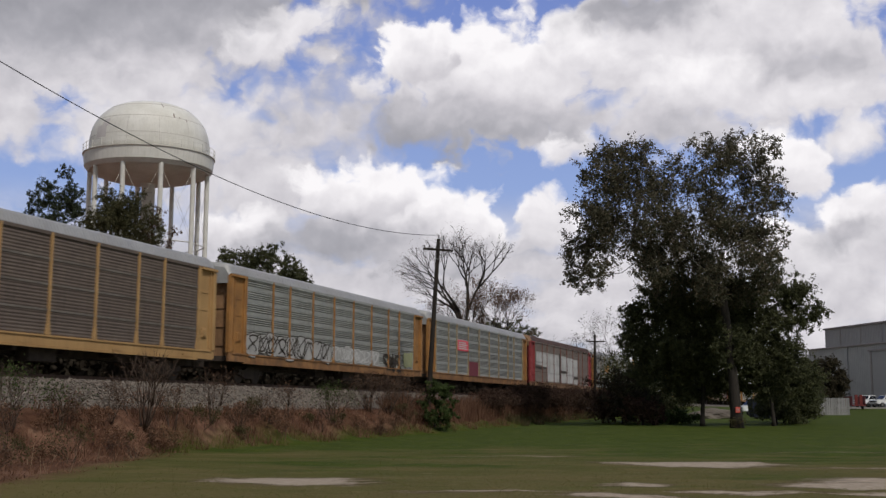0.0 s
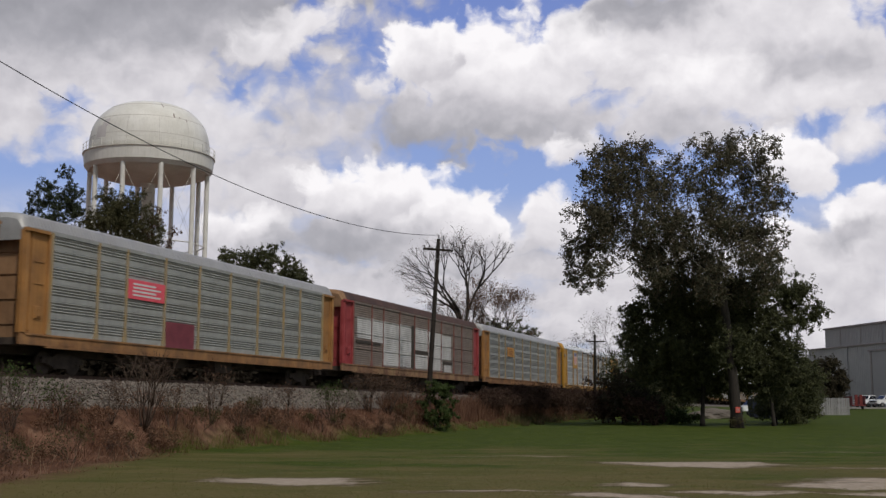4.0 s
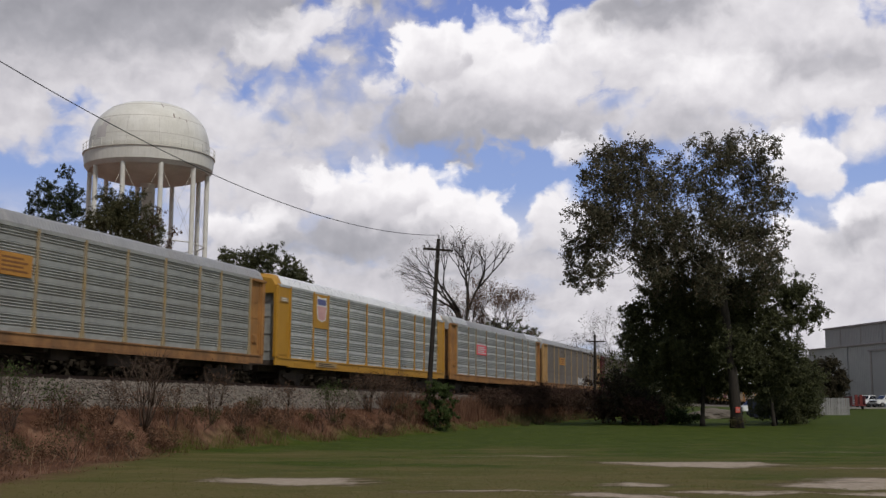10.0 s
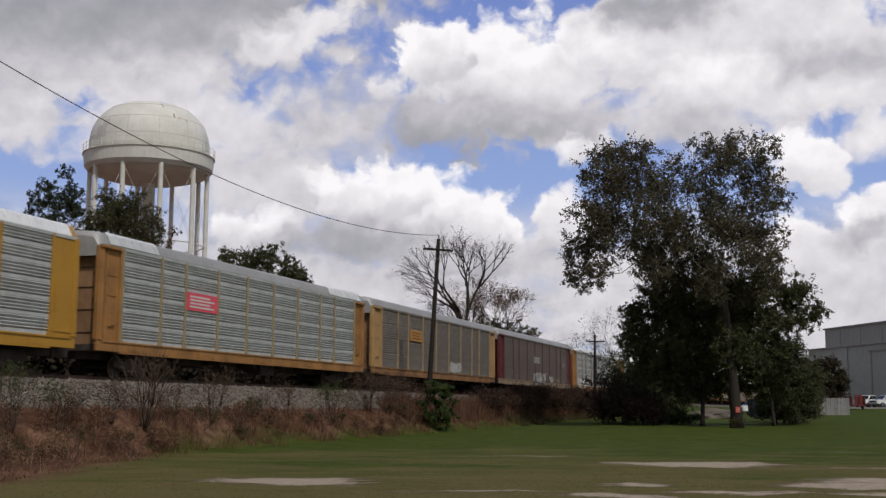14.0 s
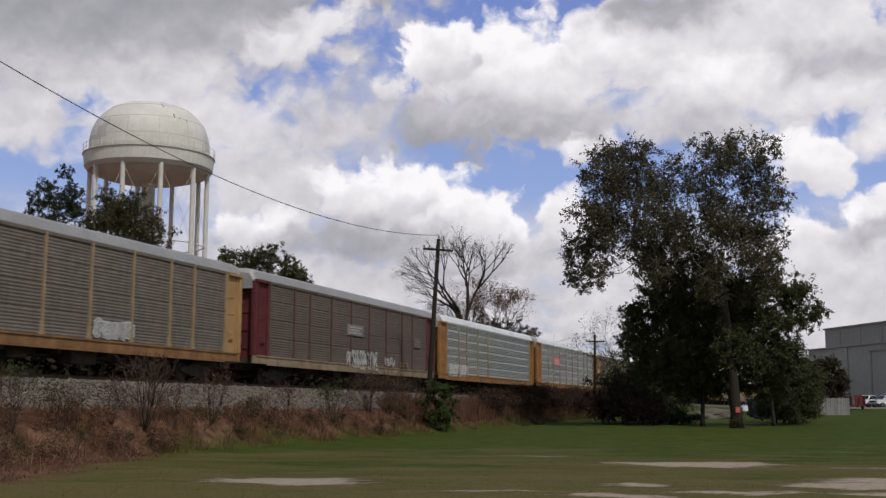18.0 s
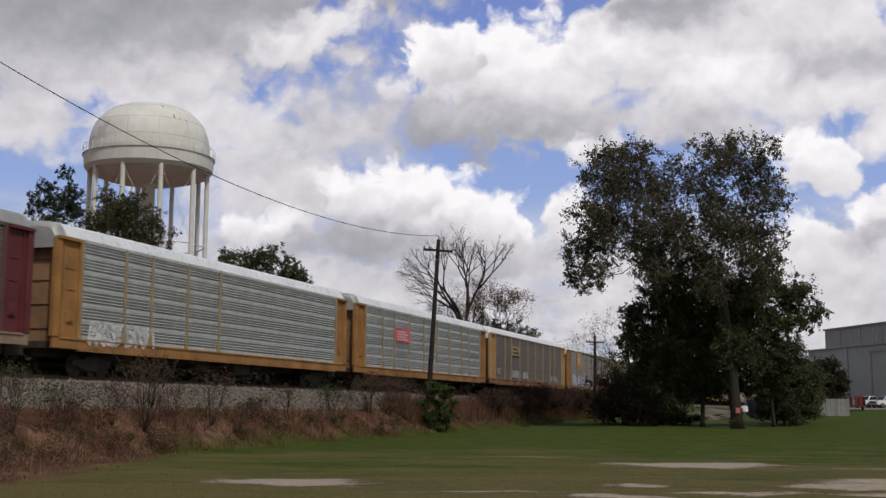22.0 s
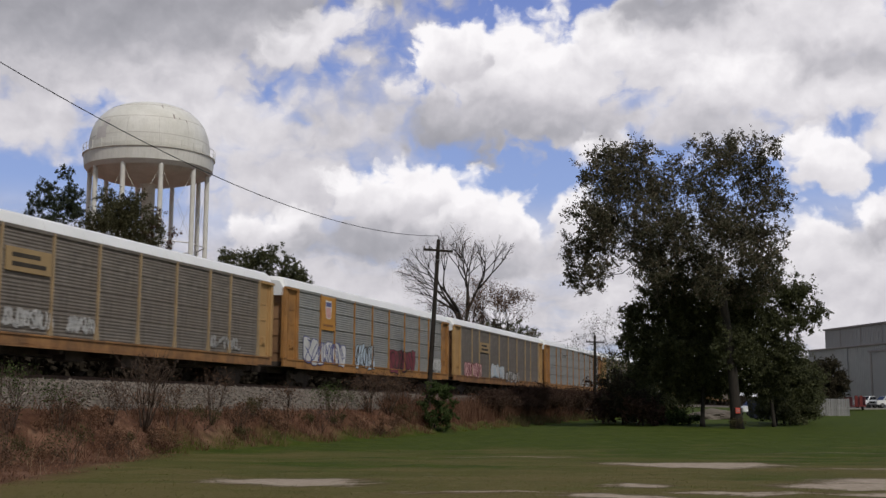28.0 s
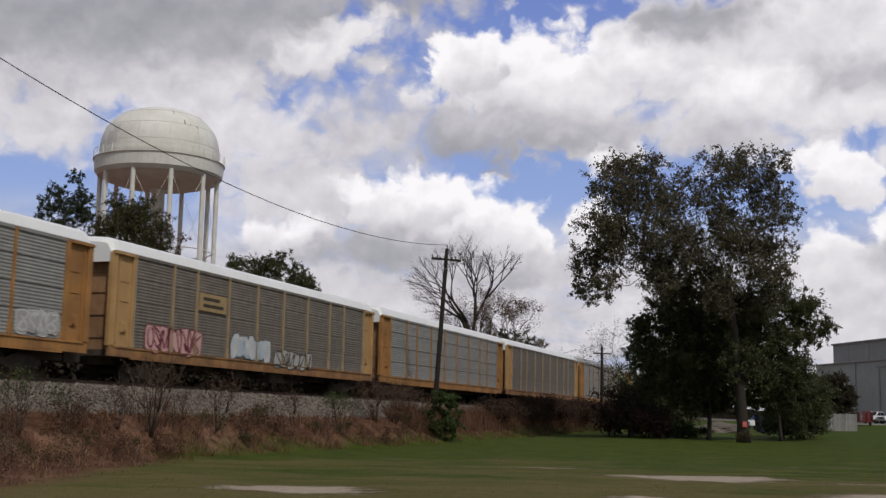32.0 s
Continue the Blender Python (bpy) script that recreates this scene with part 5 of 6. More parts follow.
M_PANEL = {
    "silver": panel_material("galvanised_panel", (0.31, 0.315, 0.30), (0.44, 0.445, 0.425), 0.12, 0.5, (0.23, 0.212, 0.185), 0.55, 0.35),
    "bright": panel_material("bright_galvanised_panel", (0.47, 0.48, 0.475), (0.66, 0.67, 0.66), 0.15, 0.45, (0.31, 0.31, 0.31), 0.5, 0.3),
    "grey": panel_material("dull_grey_panel", (0.25, 0.25, 0.24), (0.35, 0.345, 0.33), 0.1, 0.65, (0.22, 0.20, 0.18), 0.5, 0.3),
    "tan": panel_material("dusty_tan_panel", (0.145, 0.125, 0.108), (0.235, 0.205, 0.176), 0.05, 0.75, (0.140, 0.110, 0.090), 0.65, 0.5),
    "brown": panel_material("rust_brown_panel", (0.115, 0.088, 0.074), (0.175, 0.138, 0.115), 0.05, 0.8, (0.11, 0.08, 0.068), 0.6, 0.35),
    "umber": panel_material("pinkish_brown_panel", (0.165, 0.132, 0.112), (0.255, 0.215, 0.185), 0.05, 0.78, (0.17, 0.105, 0.085), 0.6, 0.45),
    "maroon": panel_material("rust_dusted_panel", (0.130, 0.102, 0.088), (0.180, 0.145, 0.126), 0.05, 0.8, (0.105, 0.072, 0.062), 0.6, 0.3),
}
M_PAINT = {
    "yellow": surface("weathered_yellow_paint", (0.35, 0.165, 0.050), (0.50, 0.255, 0.084), 1.6, 0.65, stain=(0.145, 0.072, 0.035), stain_scale=0.8, stain_amount=0.78, streak=0.5),
    "fresh": surface("clean_yellow_paint", (0.42, 0.215, 0.026), (0.52, 0.28, 0.038), 1.2, 0.5, stain=(0.40, 0.20, 0.03), stain_scale=0.6, stain_amount=0.4, streak=0.15),
    "pale": surface("faded_yellow_paint", (0.41, 0.245, 0.100), (0.56, 0.355, 0.155), 1.6, 0.7, stain=(0.32, 0.18, 0.08), stain_scale=0.8, stain_amount=0.55, streak=0.35),
    "red": surface("faded_red_paint", (0.27, 0.032, 0.038), (0.42, 0.085, 0.085), 1.1, 0.65, stain=(0.22, 0.03, 0.03), stain_scale=0.7, stain_amount=0.5, streak=0.3),
    "dust": surface("dusty_tan_sill", (0.26, 0.19, 0.125), (0.42, 0.32, 0.22), 1.4, 0.8, stain=(0.17, 0.11, 0.07), stain_scale=0.9, stain_amount=0.6, streak=0.3),
    "worn": surface("worn_yellow_posts", (0.30, 0.225, 0.12), (0.42, 0.29, 0.13), 1.1, 0.7, stain=(0.30, 0.29, 0.26), stain_scale=0.7, stain_amount=0.75),
    "ruddy": surface("faded_ruddy_posts", (0.17, 0.075, 0.062), (0.30, 0.12, 0.10), 1.4, 0.75, stain=(0.12, 0.08, 0.065), stain_scale=0.9, stain_amount=0.7),
    "faint": surface("faint_wine_posts", (0.105, 0.052, 0.048), (0.15, 0.08, 0.072), 1.4, 0.75),
    "wine": surface("wine_red_paint", (0.11, 0.022, 0.026), (0.18, 0.04, 0.042), 1.4, 0.65, stain=(0.07, 0.02, 0.02), stain_scale=0.7, stain_amount=0.5, streak=0.25),
}
M_ROOF = {
    "dull": surface("dull_galvanised_roof", (0.33, 0.325, 0.315), (0.47, 0.465, 0.455), 1.4, 0.5, 0.2, stain=(0.30, 0.28, 0.26), stain_scale=0.35, stain_amount=0.6, streak=0.2, pleat=0.2),
    # shine: the galvanised sheen is put into a near-white, non-metal base colour
    "shine": surface("sheen_white_galvanised_roof", (0.80, 0.81, 0.82), (0.90, 0.90, 0.90), 5.0, 0.30, 0.0, stain=(0.50, 0.50, 0.50), stain_scale=0.3, stain_amount=0.35, pleat=0.2),
    "white": surface("bright_white_roof", (0.80, 0.80, 0.78), (0.89, 0.89, 0.88), 1.2, 0.42, stain=(0.70, 0.68, 0.65), stain_scale=0.3, stain_amount=0.35, streak=0.08),
    "rust": surface("rusted_brown_roof", (0.060, 0.034, 0.028), (0.115, 0.065, 0.052), 1.6, 0.8, stain=(0.045, 0.03, 0.026), stain_scale=0.5),
}
M_PAINT["rusty"] = surface("rusty_patched_sill", (0.22, 0.10, 0.058), (0.40, 0.27, 0.14), 1.0, 0.8, stain=(0.12, 0.055, 0.04), stain_scale=0.8, stain_amount=0.8, streak=0.4)
M_PAINT["dun"] = surface("dusty_yellow_posts", (0.30, 0.21, 0.115), (0.46, 0.33, 0.185), 1.3, 0.75, stain=(0.26, 0.215, 0.16), stain_scale=0.8, stain_amount=0.6)
M_PAINT["grimy"] = surface("grimy_yellow_sill", (0.23, 0.110, 0.046), (0.41, 0.212, 0.086), 1.2, 0.8, stain=(0.12, 0.075, 0.048), stain_scale=0.9, stain_amount=0.75, streak=0.3)
M_ENDRUST = surface("rusty_end_paint", (0.26, 0.145, 0.072), (0.42, 0.25, 0.135), 1.3, 0.75, stain=(0.13, 0.07, 0.04), stain_scale=0.7, stain_amount=0.7, streak=0.45)
M_UNDER = surface("underframe_grime", (0.036, 0.028, 0.024), (0.085, 0.066, 0.053), 3, 0.9)
M_SIGNRED = surface("pinkish_red_sign", (0.72, 0.085, 0.12), (0.85, 0.13, 0.17), 2, 0.55)
M_SIGNORANGE = surface("orange_sign", (0.44, 0.20, 0.04), (0.56, 0.28, 0.06), 2, 0.6)
M_SIGNBROWN = surface("brown_lettering_paint", (0.20, 0.085, 0.03), (0.28, 0.13, 0.05), 2, 0.7)
M_SIGNTAN = surface("tan_sign", (0.33, 0.225, 0.11), (0.43, 0.30, 0.15), 2, 0.6)
M_SIGNWHITE = surface("white_sign_paint", (0.62, 0.61, 0.60), (0.76, 0.75, 0.74), 2, 0.6)
M_SIGNDARK = surface("dark_lettering_paint", (0.035, 0.028, 0.022), (0.075, 0.06, 0.045), 2, 0.7)
M_SIGNBLUE = surface("blue_lettering_paint", (0.09, 0.10, 0.24), (0.15, 0.16, 0.34), 2, 0.6)
M_SIGNPINK = surface("faded_pink_paint", (0.55, 0.30, 0.30), (0.68, 0.42, 0.40), 2, 0.7)
M_SPRAYBLUE = surface("pale_blue_spray", (0.40, 0.50, 0.60), (0.58, 0.66, 0.74), 2, 0.7)
M_SPRAYWHITE = surface("white_spray", (0.50, 0.49, 0.48), (0.70, 0.69, 0.68), 1.5, 0.75)
M_SPRAYBRIGHT = surface("bright_white_spray", (0.74, 0.74, 0.74), (0.84, 0.84, 0.84), 1.5, 0.7)
M_SPRAYGREY = surface("faded_grey_spray", (0.34, 0.33, 0.32), (0.50, 0.49, 0.48), 1.5, 0.75)
M_SPRAYWINE = surface("wine_spray", (0.16, 0.035, 0.05), (0.24, 0.06, 0.075), 2, 0.75)
M_ROUGHWHITE = surface("rough_white_paint", (0.50, 0.49, 0.48), (0.64, 0.63, 0.62), 1.8, 0.8, stain=(0.30, 0.28, 0.265), stain_scale=0.7, stain_amount=0.6, streak=0.3)
M_FADED = surface("faded_lettering", (0.20, 0.18, 0.175), (0.29, 0.27, 0.26), 1.5, 0.8)
M_SPRAYLIME = surface("lime_spray", (0.33, 0.34, 0.19), (0.42, 0.43, 0.27), 2, 0.75)


def rib_profile(fine, flat=0.10):
    """Height and depth along one side panel, from sill to eave; fine: 0 bold ribs, 1 fine ribs with open seams, 2 fine ribs with tight seams."""
    out, z, top = [], 0.0, EAVE - SILL1
    if fine:
        sheet = top / 4
        for k in range(4):
            n = 7
            step = (sheet - 0.05) / n
            for i in range(n):
                out += [(z, 0.002), (z + step * 0.36, -0.013), (z + step * 0.5, -0.013), (z + step * 0.9, 0.002)]
                z += step
            deep = 0.055 if fine == 1 else 0.012
            out += [(z, 0.0), (z + 0.006, deep), (z + 0.044, deep)]
            z += 0.05
    else:
        sheet = top / 6
        for k in range(6):
            out += [(z, -0.01), (z + flat, -0.01)]
            z += flat
            n = 4
            step = (sheet - flat) / n
            d = 1.0 if flat < 0.15 else 0.62
            for i in range(n):
                out += [(z + step * 0.04, 0.030 * d), (z + step * 0.56, -0.055 * d), (z + step * 0.60, -0.055 * d), (z + step * 0.98, 0.030 * d)]
                z += step
    out.append((top, 0.0))
    return out


def panel_mesh(width, fine, material, flat=0.10):
    prof = rib_profile(fine, flat)
    v = [(x, y, z) for z, y in prof for x in (0.0, width)]
    n = len(v)
    v += [(0, 0.09, 0), (width, 0.09, 0), (0, 0.09, prof[-1][0]), (width, 0.09, prof[-1][0])]
    f = grid_faces(len(prof), 2) + [(n + 1, n, n + 2, n + 3), (0, n, n + 1, 1), (n - 2, n - 1, n + 3, n + 2)]
    return raw("side_panel", v, f, material)


def rib_patch(x0, x1, z0, z1, fine, flat=0.10, ragged=0.0, seed=0, proud=0.014):
    """A coat of paint that follows the ribs of a side, between the bounds; ragged: how uneven its ends are."""
    rng = random.Random(seed)
    prof = [(SILL1 + z, y) for z, y in rib_profile(fine, flat) if z0 < SILL1 + z < z1]
    bm = bmesh.new()
    rows, a, b = [], x0, x1
    n = max(2, int((x1 - x0) / 1.2))
    mid = (z0 + z1) / 2
    for i, (z, y) in enumerate(prof):
        if ragged and i % 2 == 0:
            round_off = ragged * 1.6 * abs((z - mid) / (z1 - z0) * 2) ** 3
            a, b = x0 + ragged * rng.random() + round_off, x1 - ragged * rng.random() - round_off
        rows.append([bm.verts.new((a + (b - a) * k / n, -HALF + y - proud, z)) for k in range(n + 1)])
    for r, q in zip(rows, rows[1:]):
        for k in range(n):
            bm.faces.new((r[k], r[k + 1], q[k + 1], q[k]))
    return bm


def roof_mesh(material):
    """Curved sheet-metal roof with cross ribs and thickness."""
    prof = [(1.54, 5.16), (1.54, 5.24), (1.36, 5.60), (1.24, 5.70), (0.80, 5.79), (0, 5.83), (-0.80, 5.79), (-1.24, 5.70), (-1.36, 5.60), (-1.54, 5.24), (-1.54, 5.16)]
    xs, lift = [], []
    n = 22
    for i in range(n + 1):
        x = -LONG + 0.5 + (2 * LONG - 1.0) * i / n
        for dx, h in ((-0.04, 0.0), (-0.025, 0.007), (0.025, 0.007), (0.04, 0.0)):
            xs.append(x + dx)
            lift.append(h)
    v = [(x, y * (1 + 0.5 * h), z + (h if z > 5.2 else 0)) for x, h in zip(xs, lift) for y, z in prof]
    f = grid_faces(len(xs), len(prof))
    bm = bmesh.new()
    vs = [bm.verts.new(p) for p in v]
    for q in f:
        bm.faces.new([vs[i] for i in q])
    bmesh.ops.recalc_face_normals(bm, faces=bm.faces[:])
    return mesh_of("roof", bm, material)


def cap_mesh(material):
    """Sloped end piece of the roof: x from 0 inwards to the end at 0.45."""
    prof = [(1.54, 5.16), (1.54, 5.24), (1.36, 5.60), (1.24, 5.70), (0.80, 5.79), (0, 5.83), (-0.80, 5.79), (-1.24, 5.70), (-1.36, 5.60), (-1.54, 5.24), (-1.54, 5.16)]
    v = [(0, y, z) for y, z in prof] + [(0.42, y * 0.985, z - 0.03) for y, z in prof] + [(0.60, y * 0.93, 5.10 + (z - 5.16) * 0.72) for y, z in prof] + [(0.60, y * 0.93, 4.72) for y, z in prof]
    m = len(prof)
    f = grid_faces(4, m)
    bm = bmesh.new()
    vs = [bm.verts.new(p) for p in v]
    for q in f:
        bm.faces.new([vs[i] for i in q])
    bm.faces.new(vs[3 * m:])
    bmesh.ops.recalc_face_normals(bm, faces=bm.faces[:])
    return mesh_of("roof_end", bm, material)


def sheet_mesh(x0, x1):
    """A thin sheet laid over a roof's camera-side shoulder only."""
    bm = bmesh.new()
    prof = [(-1.575, 5.25), (-1.395, 5.63), (-1.26, 5.745)]
    rows = [[bm.verts.new((x, y, z)) for y, z in prof] for x in (x0, x1)]
    for k in range(2):
        bm.faces.new((rows[0][k], rows[1][k], rows[1][k + 1], rows[0][k + 1]))
    bmesh.ops.solidify(bm, geom=bm.faces[:], thickness=0.012)
    return bm


def post_mesh(material, flare=True):
    top = EAVE - SILL1
    out = [(-0.14, 0.0), (0.14, 0.0), (0.058, 0.5), (0.058, top), (-0.058, top), (-0.058, 0.5)] if flare else [(-0.05, 0), (0.05, 0), (0.05, top), (-0.05, top)]
    return mesh_of("post", prism(out, -0.075, 0.02), material)


def truck_mesh():
    bm = bmesh.new()
    for y in (-1.02, 0.94):
        prism([(-1.25, 0.42), (-1.2, 0.62), (-0.55, 0.66), (-0.4, 0.78), (0.4, 0.78), (0.55, 0.66), (1.2, 0.62), (1.25, 0.42), (0.8, 0.36), (0.45, 0.22), (-0.45, 0.22), (-0.8, 0.36)], y, y + 0.1, bm)
    box(bm, -0.25, -1.0, 0.5, 0.25, 1.0, 0.8)
    for x in (-0.88, 0.88):
        box(bm, x - 0.08, -1.05, 0.36, x + 0.08, 1.05, 0.52)
    return mesh_of("truck_frame", bm, M_UNDER)


def underframe_mesh():
    bm = bmesh.new()
    box(bm, -LONG + 0.4, -0.35, 0.70, LONG - 0.4, 0.35, 1.0)
    box(bm, -LONG + 0.2, -1.40, 1.0, LONG - 0.2, 1.40, 1.25)
    for x in (-6.5, -3.2, 0, 3.2, 6.5):
        box(bm, x - 0.12, -1.3, 0.78, x + 0.12, 1.3, 1.0)
    box(bm, 1.0, -1.1, 0.45, 2.6, -0.5, 0.98)
    box(bm, -2.4, -0.9, 0.55, -1.3, -0.3, 0.98)
    return mesh_of("underframe", bm, M_UNDER)


def end_panel_mesh(material, flush):
    """Solid side plate at a car's end, x from 0 to 1.35, with a raised frame and a recessed leaf."""
    top = EAVE - SILL1
    bm = bmesh.new()
    if flush:
        box(bm, 0, -0.02, 0, 1.35, 0.06, top, bevel=0.01)
        box(bm, 0.15, -0.05, 0.9, 0.25, -0.021, 1.9)
        box(bm, 0.15, -0.05, 0.15, 1.2, -0.021, 0.22)
    else:
        box(bm, 0, 0.03, 0, 1.35, 0.10, top)
        box(bm, 0, -0.05, 0, 0.12, 0.029, top, bevel=0.008)
        box(bm, 0.98, -0.02, 0.1, 1.06, 0.029, top - 0.1)
        box(bm, 0.35, -0.03, 0.55, 0.75, 0.029, 1.0, bevel=0.02)
        box(bm, 0.42, -0.08, 0.62, 0.62, -0.031, 0.92, bevel=0.02)
        box(bm, 0.13, -0.12, top - 0.12, 1.5, 0.029, top - 0.01)
        for k in (1.8, 2.6):
            box(bm, 0.3, 0.005, k, 0.8, 0.029, k + 0.05)
    return mesh_of("end_panel", bm, material)


def corner_mesh(material):
    bm = bmesh.new()
    box(bm, 0, -0.07, 0, 0.24, 0.16, EAVE - SILL1 - 0.02, bevel=0.02)
    box(bm, 0.24, -0.03, 0, 0.32, 0.14, EAVE - SILL1 - 0.1)
    return mesh_of("corner_post", bm, material)


def end_door_mesh(material):
    bm = bmesh.new()
    for s in (-1, 1):
        box(bm, 0, min(0.02 * s, 1.34 * s), 0, 0.09, max(0.02 * s, 1.34 * s), 3.55, bevel=0.015)
        for z in (0.5, 1.4, 2.3, 3.1):
            box(bm, 0.09, min(0.1 * s, 1.25 * s), z, 0.13, max(0.1 * s, 1.25 * s), z + 0.07)
    return mesh_of("end_door", bm, material)


def sill_mesh(material):
    bm = bmesh.new()
    box(bm, -LONG, -0.03, SILL0 + 0.03, LONG, 0.1, SILL1, bevel=0.012)
    box(bm, -LONG + 0.3, -0.07, SILL1 - 0.07, LONG - 0.3, -0.031, SILL1 - 0.01)
    box(bm, -LONG + 1.5, -0.05, SILL0 - 0.03, LONG - 1.5, 0.06, SILL0 + 0.03)
    for x in (-11.0, -5.6, 0.2, 5.8, 11.2):
        box(bm, x - 0.35, -0.045, SILL0 + 0.10, x + 0.35, -0.031, SILL0 + 0.26)
    return mesh_of("side_sill", bm, material)


def rail_mesh(material):
    return mesh_of("top_rail", boxed(-LONG + 0.1, -0.05, EAVE - 0.10, LONG - 0.1, 0.05, EAVE + 0.02), material)


def ribbons(strokes, width, thick=0.006):
    """Flat brush strokes in x and z, as thin slabs."""
    bm = bmesh.new()
    for pts in strokes:
        for (x0, z0), (x1, z1) in zip(pts, pts[1:]):
            dx, dz = x1 - x0, z1 - z0
            ln = math.hypot(dx, dz) or 1
            nx, nz = -dz / ln * width / 2, dx / ln * width / 2
            ex, ez = dx / ln * width * 0.3, dz / ln * width * 0.3
            vs = [bm.verts.new((x, 0, z)) for x, z in ((x0 - nx - ex, z0 - nz - ez), (x1 - nx + ex, z1 - nz + ez), (x1 + nx + ex, z1 + nz + ez), (x0 + nx - ex, z0 + nz - ez))]
            bm.faces.new(vs)
    return bm


def scrawl(seed, x0, x1, z0, z1, count):
    """Unreadable sprayed loops and zigzags between the bounds."""
    rng = random.Random(seed)
    out = []
    w, h = (x1 - x0) / count, z1 - z0
    for k in range(count):
        x, z = x0 + (k + 0.5) * w, (z0 + z1) / 2
        fx, fz = rng.choice(((1, 2), (2, 1), (1, 3), (2, 3), (3, 2), (1, 1)))
        start, turn = rng.uniform(0, 6.28), rng.uniform(3.2, 5.6)
        rx, rz, lean = w * rng.uniform(0.4, 0.56), h * rng.uniform(0.36, 0.5), rng.uniform(-0.2, 0.3)
        line = []
        for i in range(13):
            a = start + turn * i / 12
            u, v = rx * math.sin(fx * a + k), rz * math.cos(fz * a)
            line.append((x + u + lean * v, z + v))
        out.append(line)
    return out


STOCK = {}


def stock(key, make):
    if key not in STOCK:
        STOCK[key] = make()
    return STOCK[key]


WIDTHS = [b - a for a, b in zip(POSTS, POSTS[1:])]
OUT = -HALF - 0.045


def bars(parent, x0, x1, z0, z1, rows, material, y):
    for k in range(rows):
        h = (z1 - z0) / rows
        part("bar", boxed(x0, y - 0.004, z0 + h * (k + 0.25), x1 - (0.18 * (x1 - x0) if k % 2 else 0), y, z0 + h * (k + 0.75)), material, parent)


def sign(car, x0, x1, z0, z1, material, ink, rows, label):
    s = part("sign", boxed(x0, OUT - 0.03, z0, x1, OUT + 0.03, z1, bevel=0.005), material, car, label)
    bars(s, x0 + 0.12 * (x1 - x0), x1 - 0.12 * (x1 - x0), z0 + 0.12 * (z1 - z0), z1 - 0.12 * (z1 - z0), rows, ink, OUT - 0.031)
    return s


def shield(car, x0, x1, z0, z1, material, size=1.0):
    s = part("sign", boxed(x0, OUT - 0.03, z0, x1, OUT + 0.03, z1, bevel=0.005), material, car, "yellow plate with a shield shape")
    w, h = x1 - x0, z1 - z0
    m, top, low = (x0 + x1) / 2, z1 - 0.06 * h - 0.1 * (1 - size) * h, z0 + 0.2 * h + 0.35 * (1 - size) * h
    w *= size
    h = (top - low) / 0.74
    out = [(m - 0.3 * w, top), (m, top - 0.04 * h), (m + 0.3 * w, top), (m + 0.33 * w, top - 0.3 * h), (m + 0.26 * w, low + 0.06 * h), (m, low), (m - 0.26 * w, low + 0.06 * h), (m - 0.33 * w, top - 0.3 * h)]
    part("shield", prism(out, OUT - 0.036, OUT - 0.031), M_SIGNWHITE, s, "white-edged shield shape")
    part("shield_head", boxed(m - 0.27 * w, OUT - 0.042, top - 0.25 * h, m + 0.27 * w, OUT - 0.037, top - 0.08 * h), M_SIGNBLUE, s)
    part("shield_foot", prism([(m - 0.29 * w, top - 0.29 * h), (m + 0.29 * w, top - 0.29 * h), (m + 0.22 * w, low + 0.08 * h), (m, low + 0.03 * h), (m - 0.22 * w, low + 0.08 * h)], OUT - 0.042, OUT - 0.037), M_SIGNPINK, s)
    return s


def blob(bm, x, z, rx, rz, y, rng, lean):
    """One rounded letter body with an uneven edge."""
    vs = []
    for k in range(14):
        a = 6.2832 * k / 14
        c, q = math.cos(a), math.sin(a)
        f = rng.uniform(0.86, 1.12)
        px = math.copysign(abs(c) ** 0.6, c) * rx * f
        pz = math.copysign(abs(q) ** 0.6, q) * rz * f
        vs.append(bm.verts.new((x + px + lean * pz, y, z + pz)))
    bm.faces.new(vs)


def graffiti(car, seed, x0, x1, z0, z1, fill, line, count, label, brush=0.085):
    """Sprayed letters: swollen bodies with a darker edge and strokes through them, or strokes alone."""
    strokes = ribbons(scrawl(seed, x0 + 0.1, x1 - 0.1, z0 + 0.08, z1 - 0.05, count), brush)
    if not fill:
        tagged(part("graffiti", strokes, line, car, label, at=pose(0, OUT - 0.020, 0)), label, kind="stuff")
        return
    rng = random.Random(seed)
    edge, body = bmesh.new(), bmesh.new()
    w, h = (x1 - x0) / count, z1 - z0
    for k in range(count):
        x, z = x0 + (k + 0.5) * w, (z0 + z1) / 2 + 0.06 * h * rng.uniform(-1, 1)
        rx, rz, lean = w * rng.uniform(0.5, 0.62), h * rng.uniform(0.40, 0.5), rng.uniform(-0.15, 0.2)
        state = rng.getstate()
        blob(edge, x, z, rx + 0.05, rz + 0.05, -0.0004 * k, rng, lean)
        rng.setstate(state)
        blob(body, x, z, rx, rz, -0.0004 * k, rng, lean)
    g = tagged(part("graffiti", edge, line, car, label, at=pose(0, OUT - 0.012, 0)), label, kind="stuff")
    tagged(part("spray_fill", body, fill, g, at=pose(0, -0.008, 0)), kind="stuff")
    tagged(part("spray_line", strokes, line, g, at=pose(0, -0.018, 0)), kind="stuff")


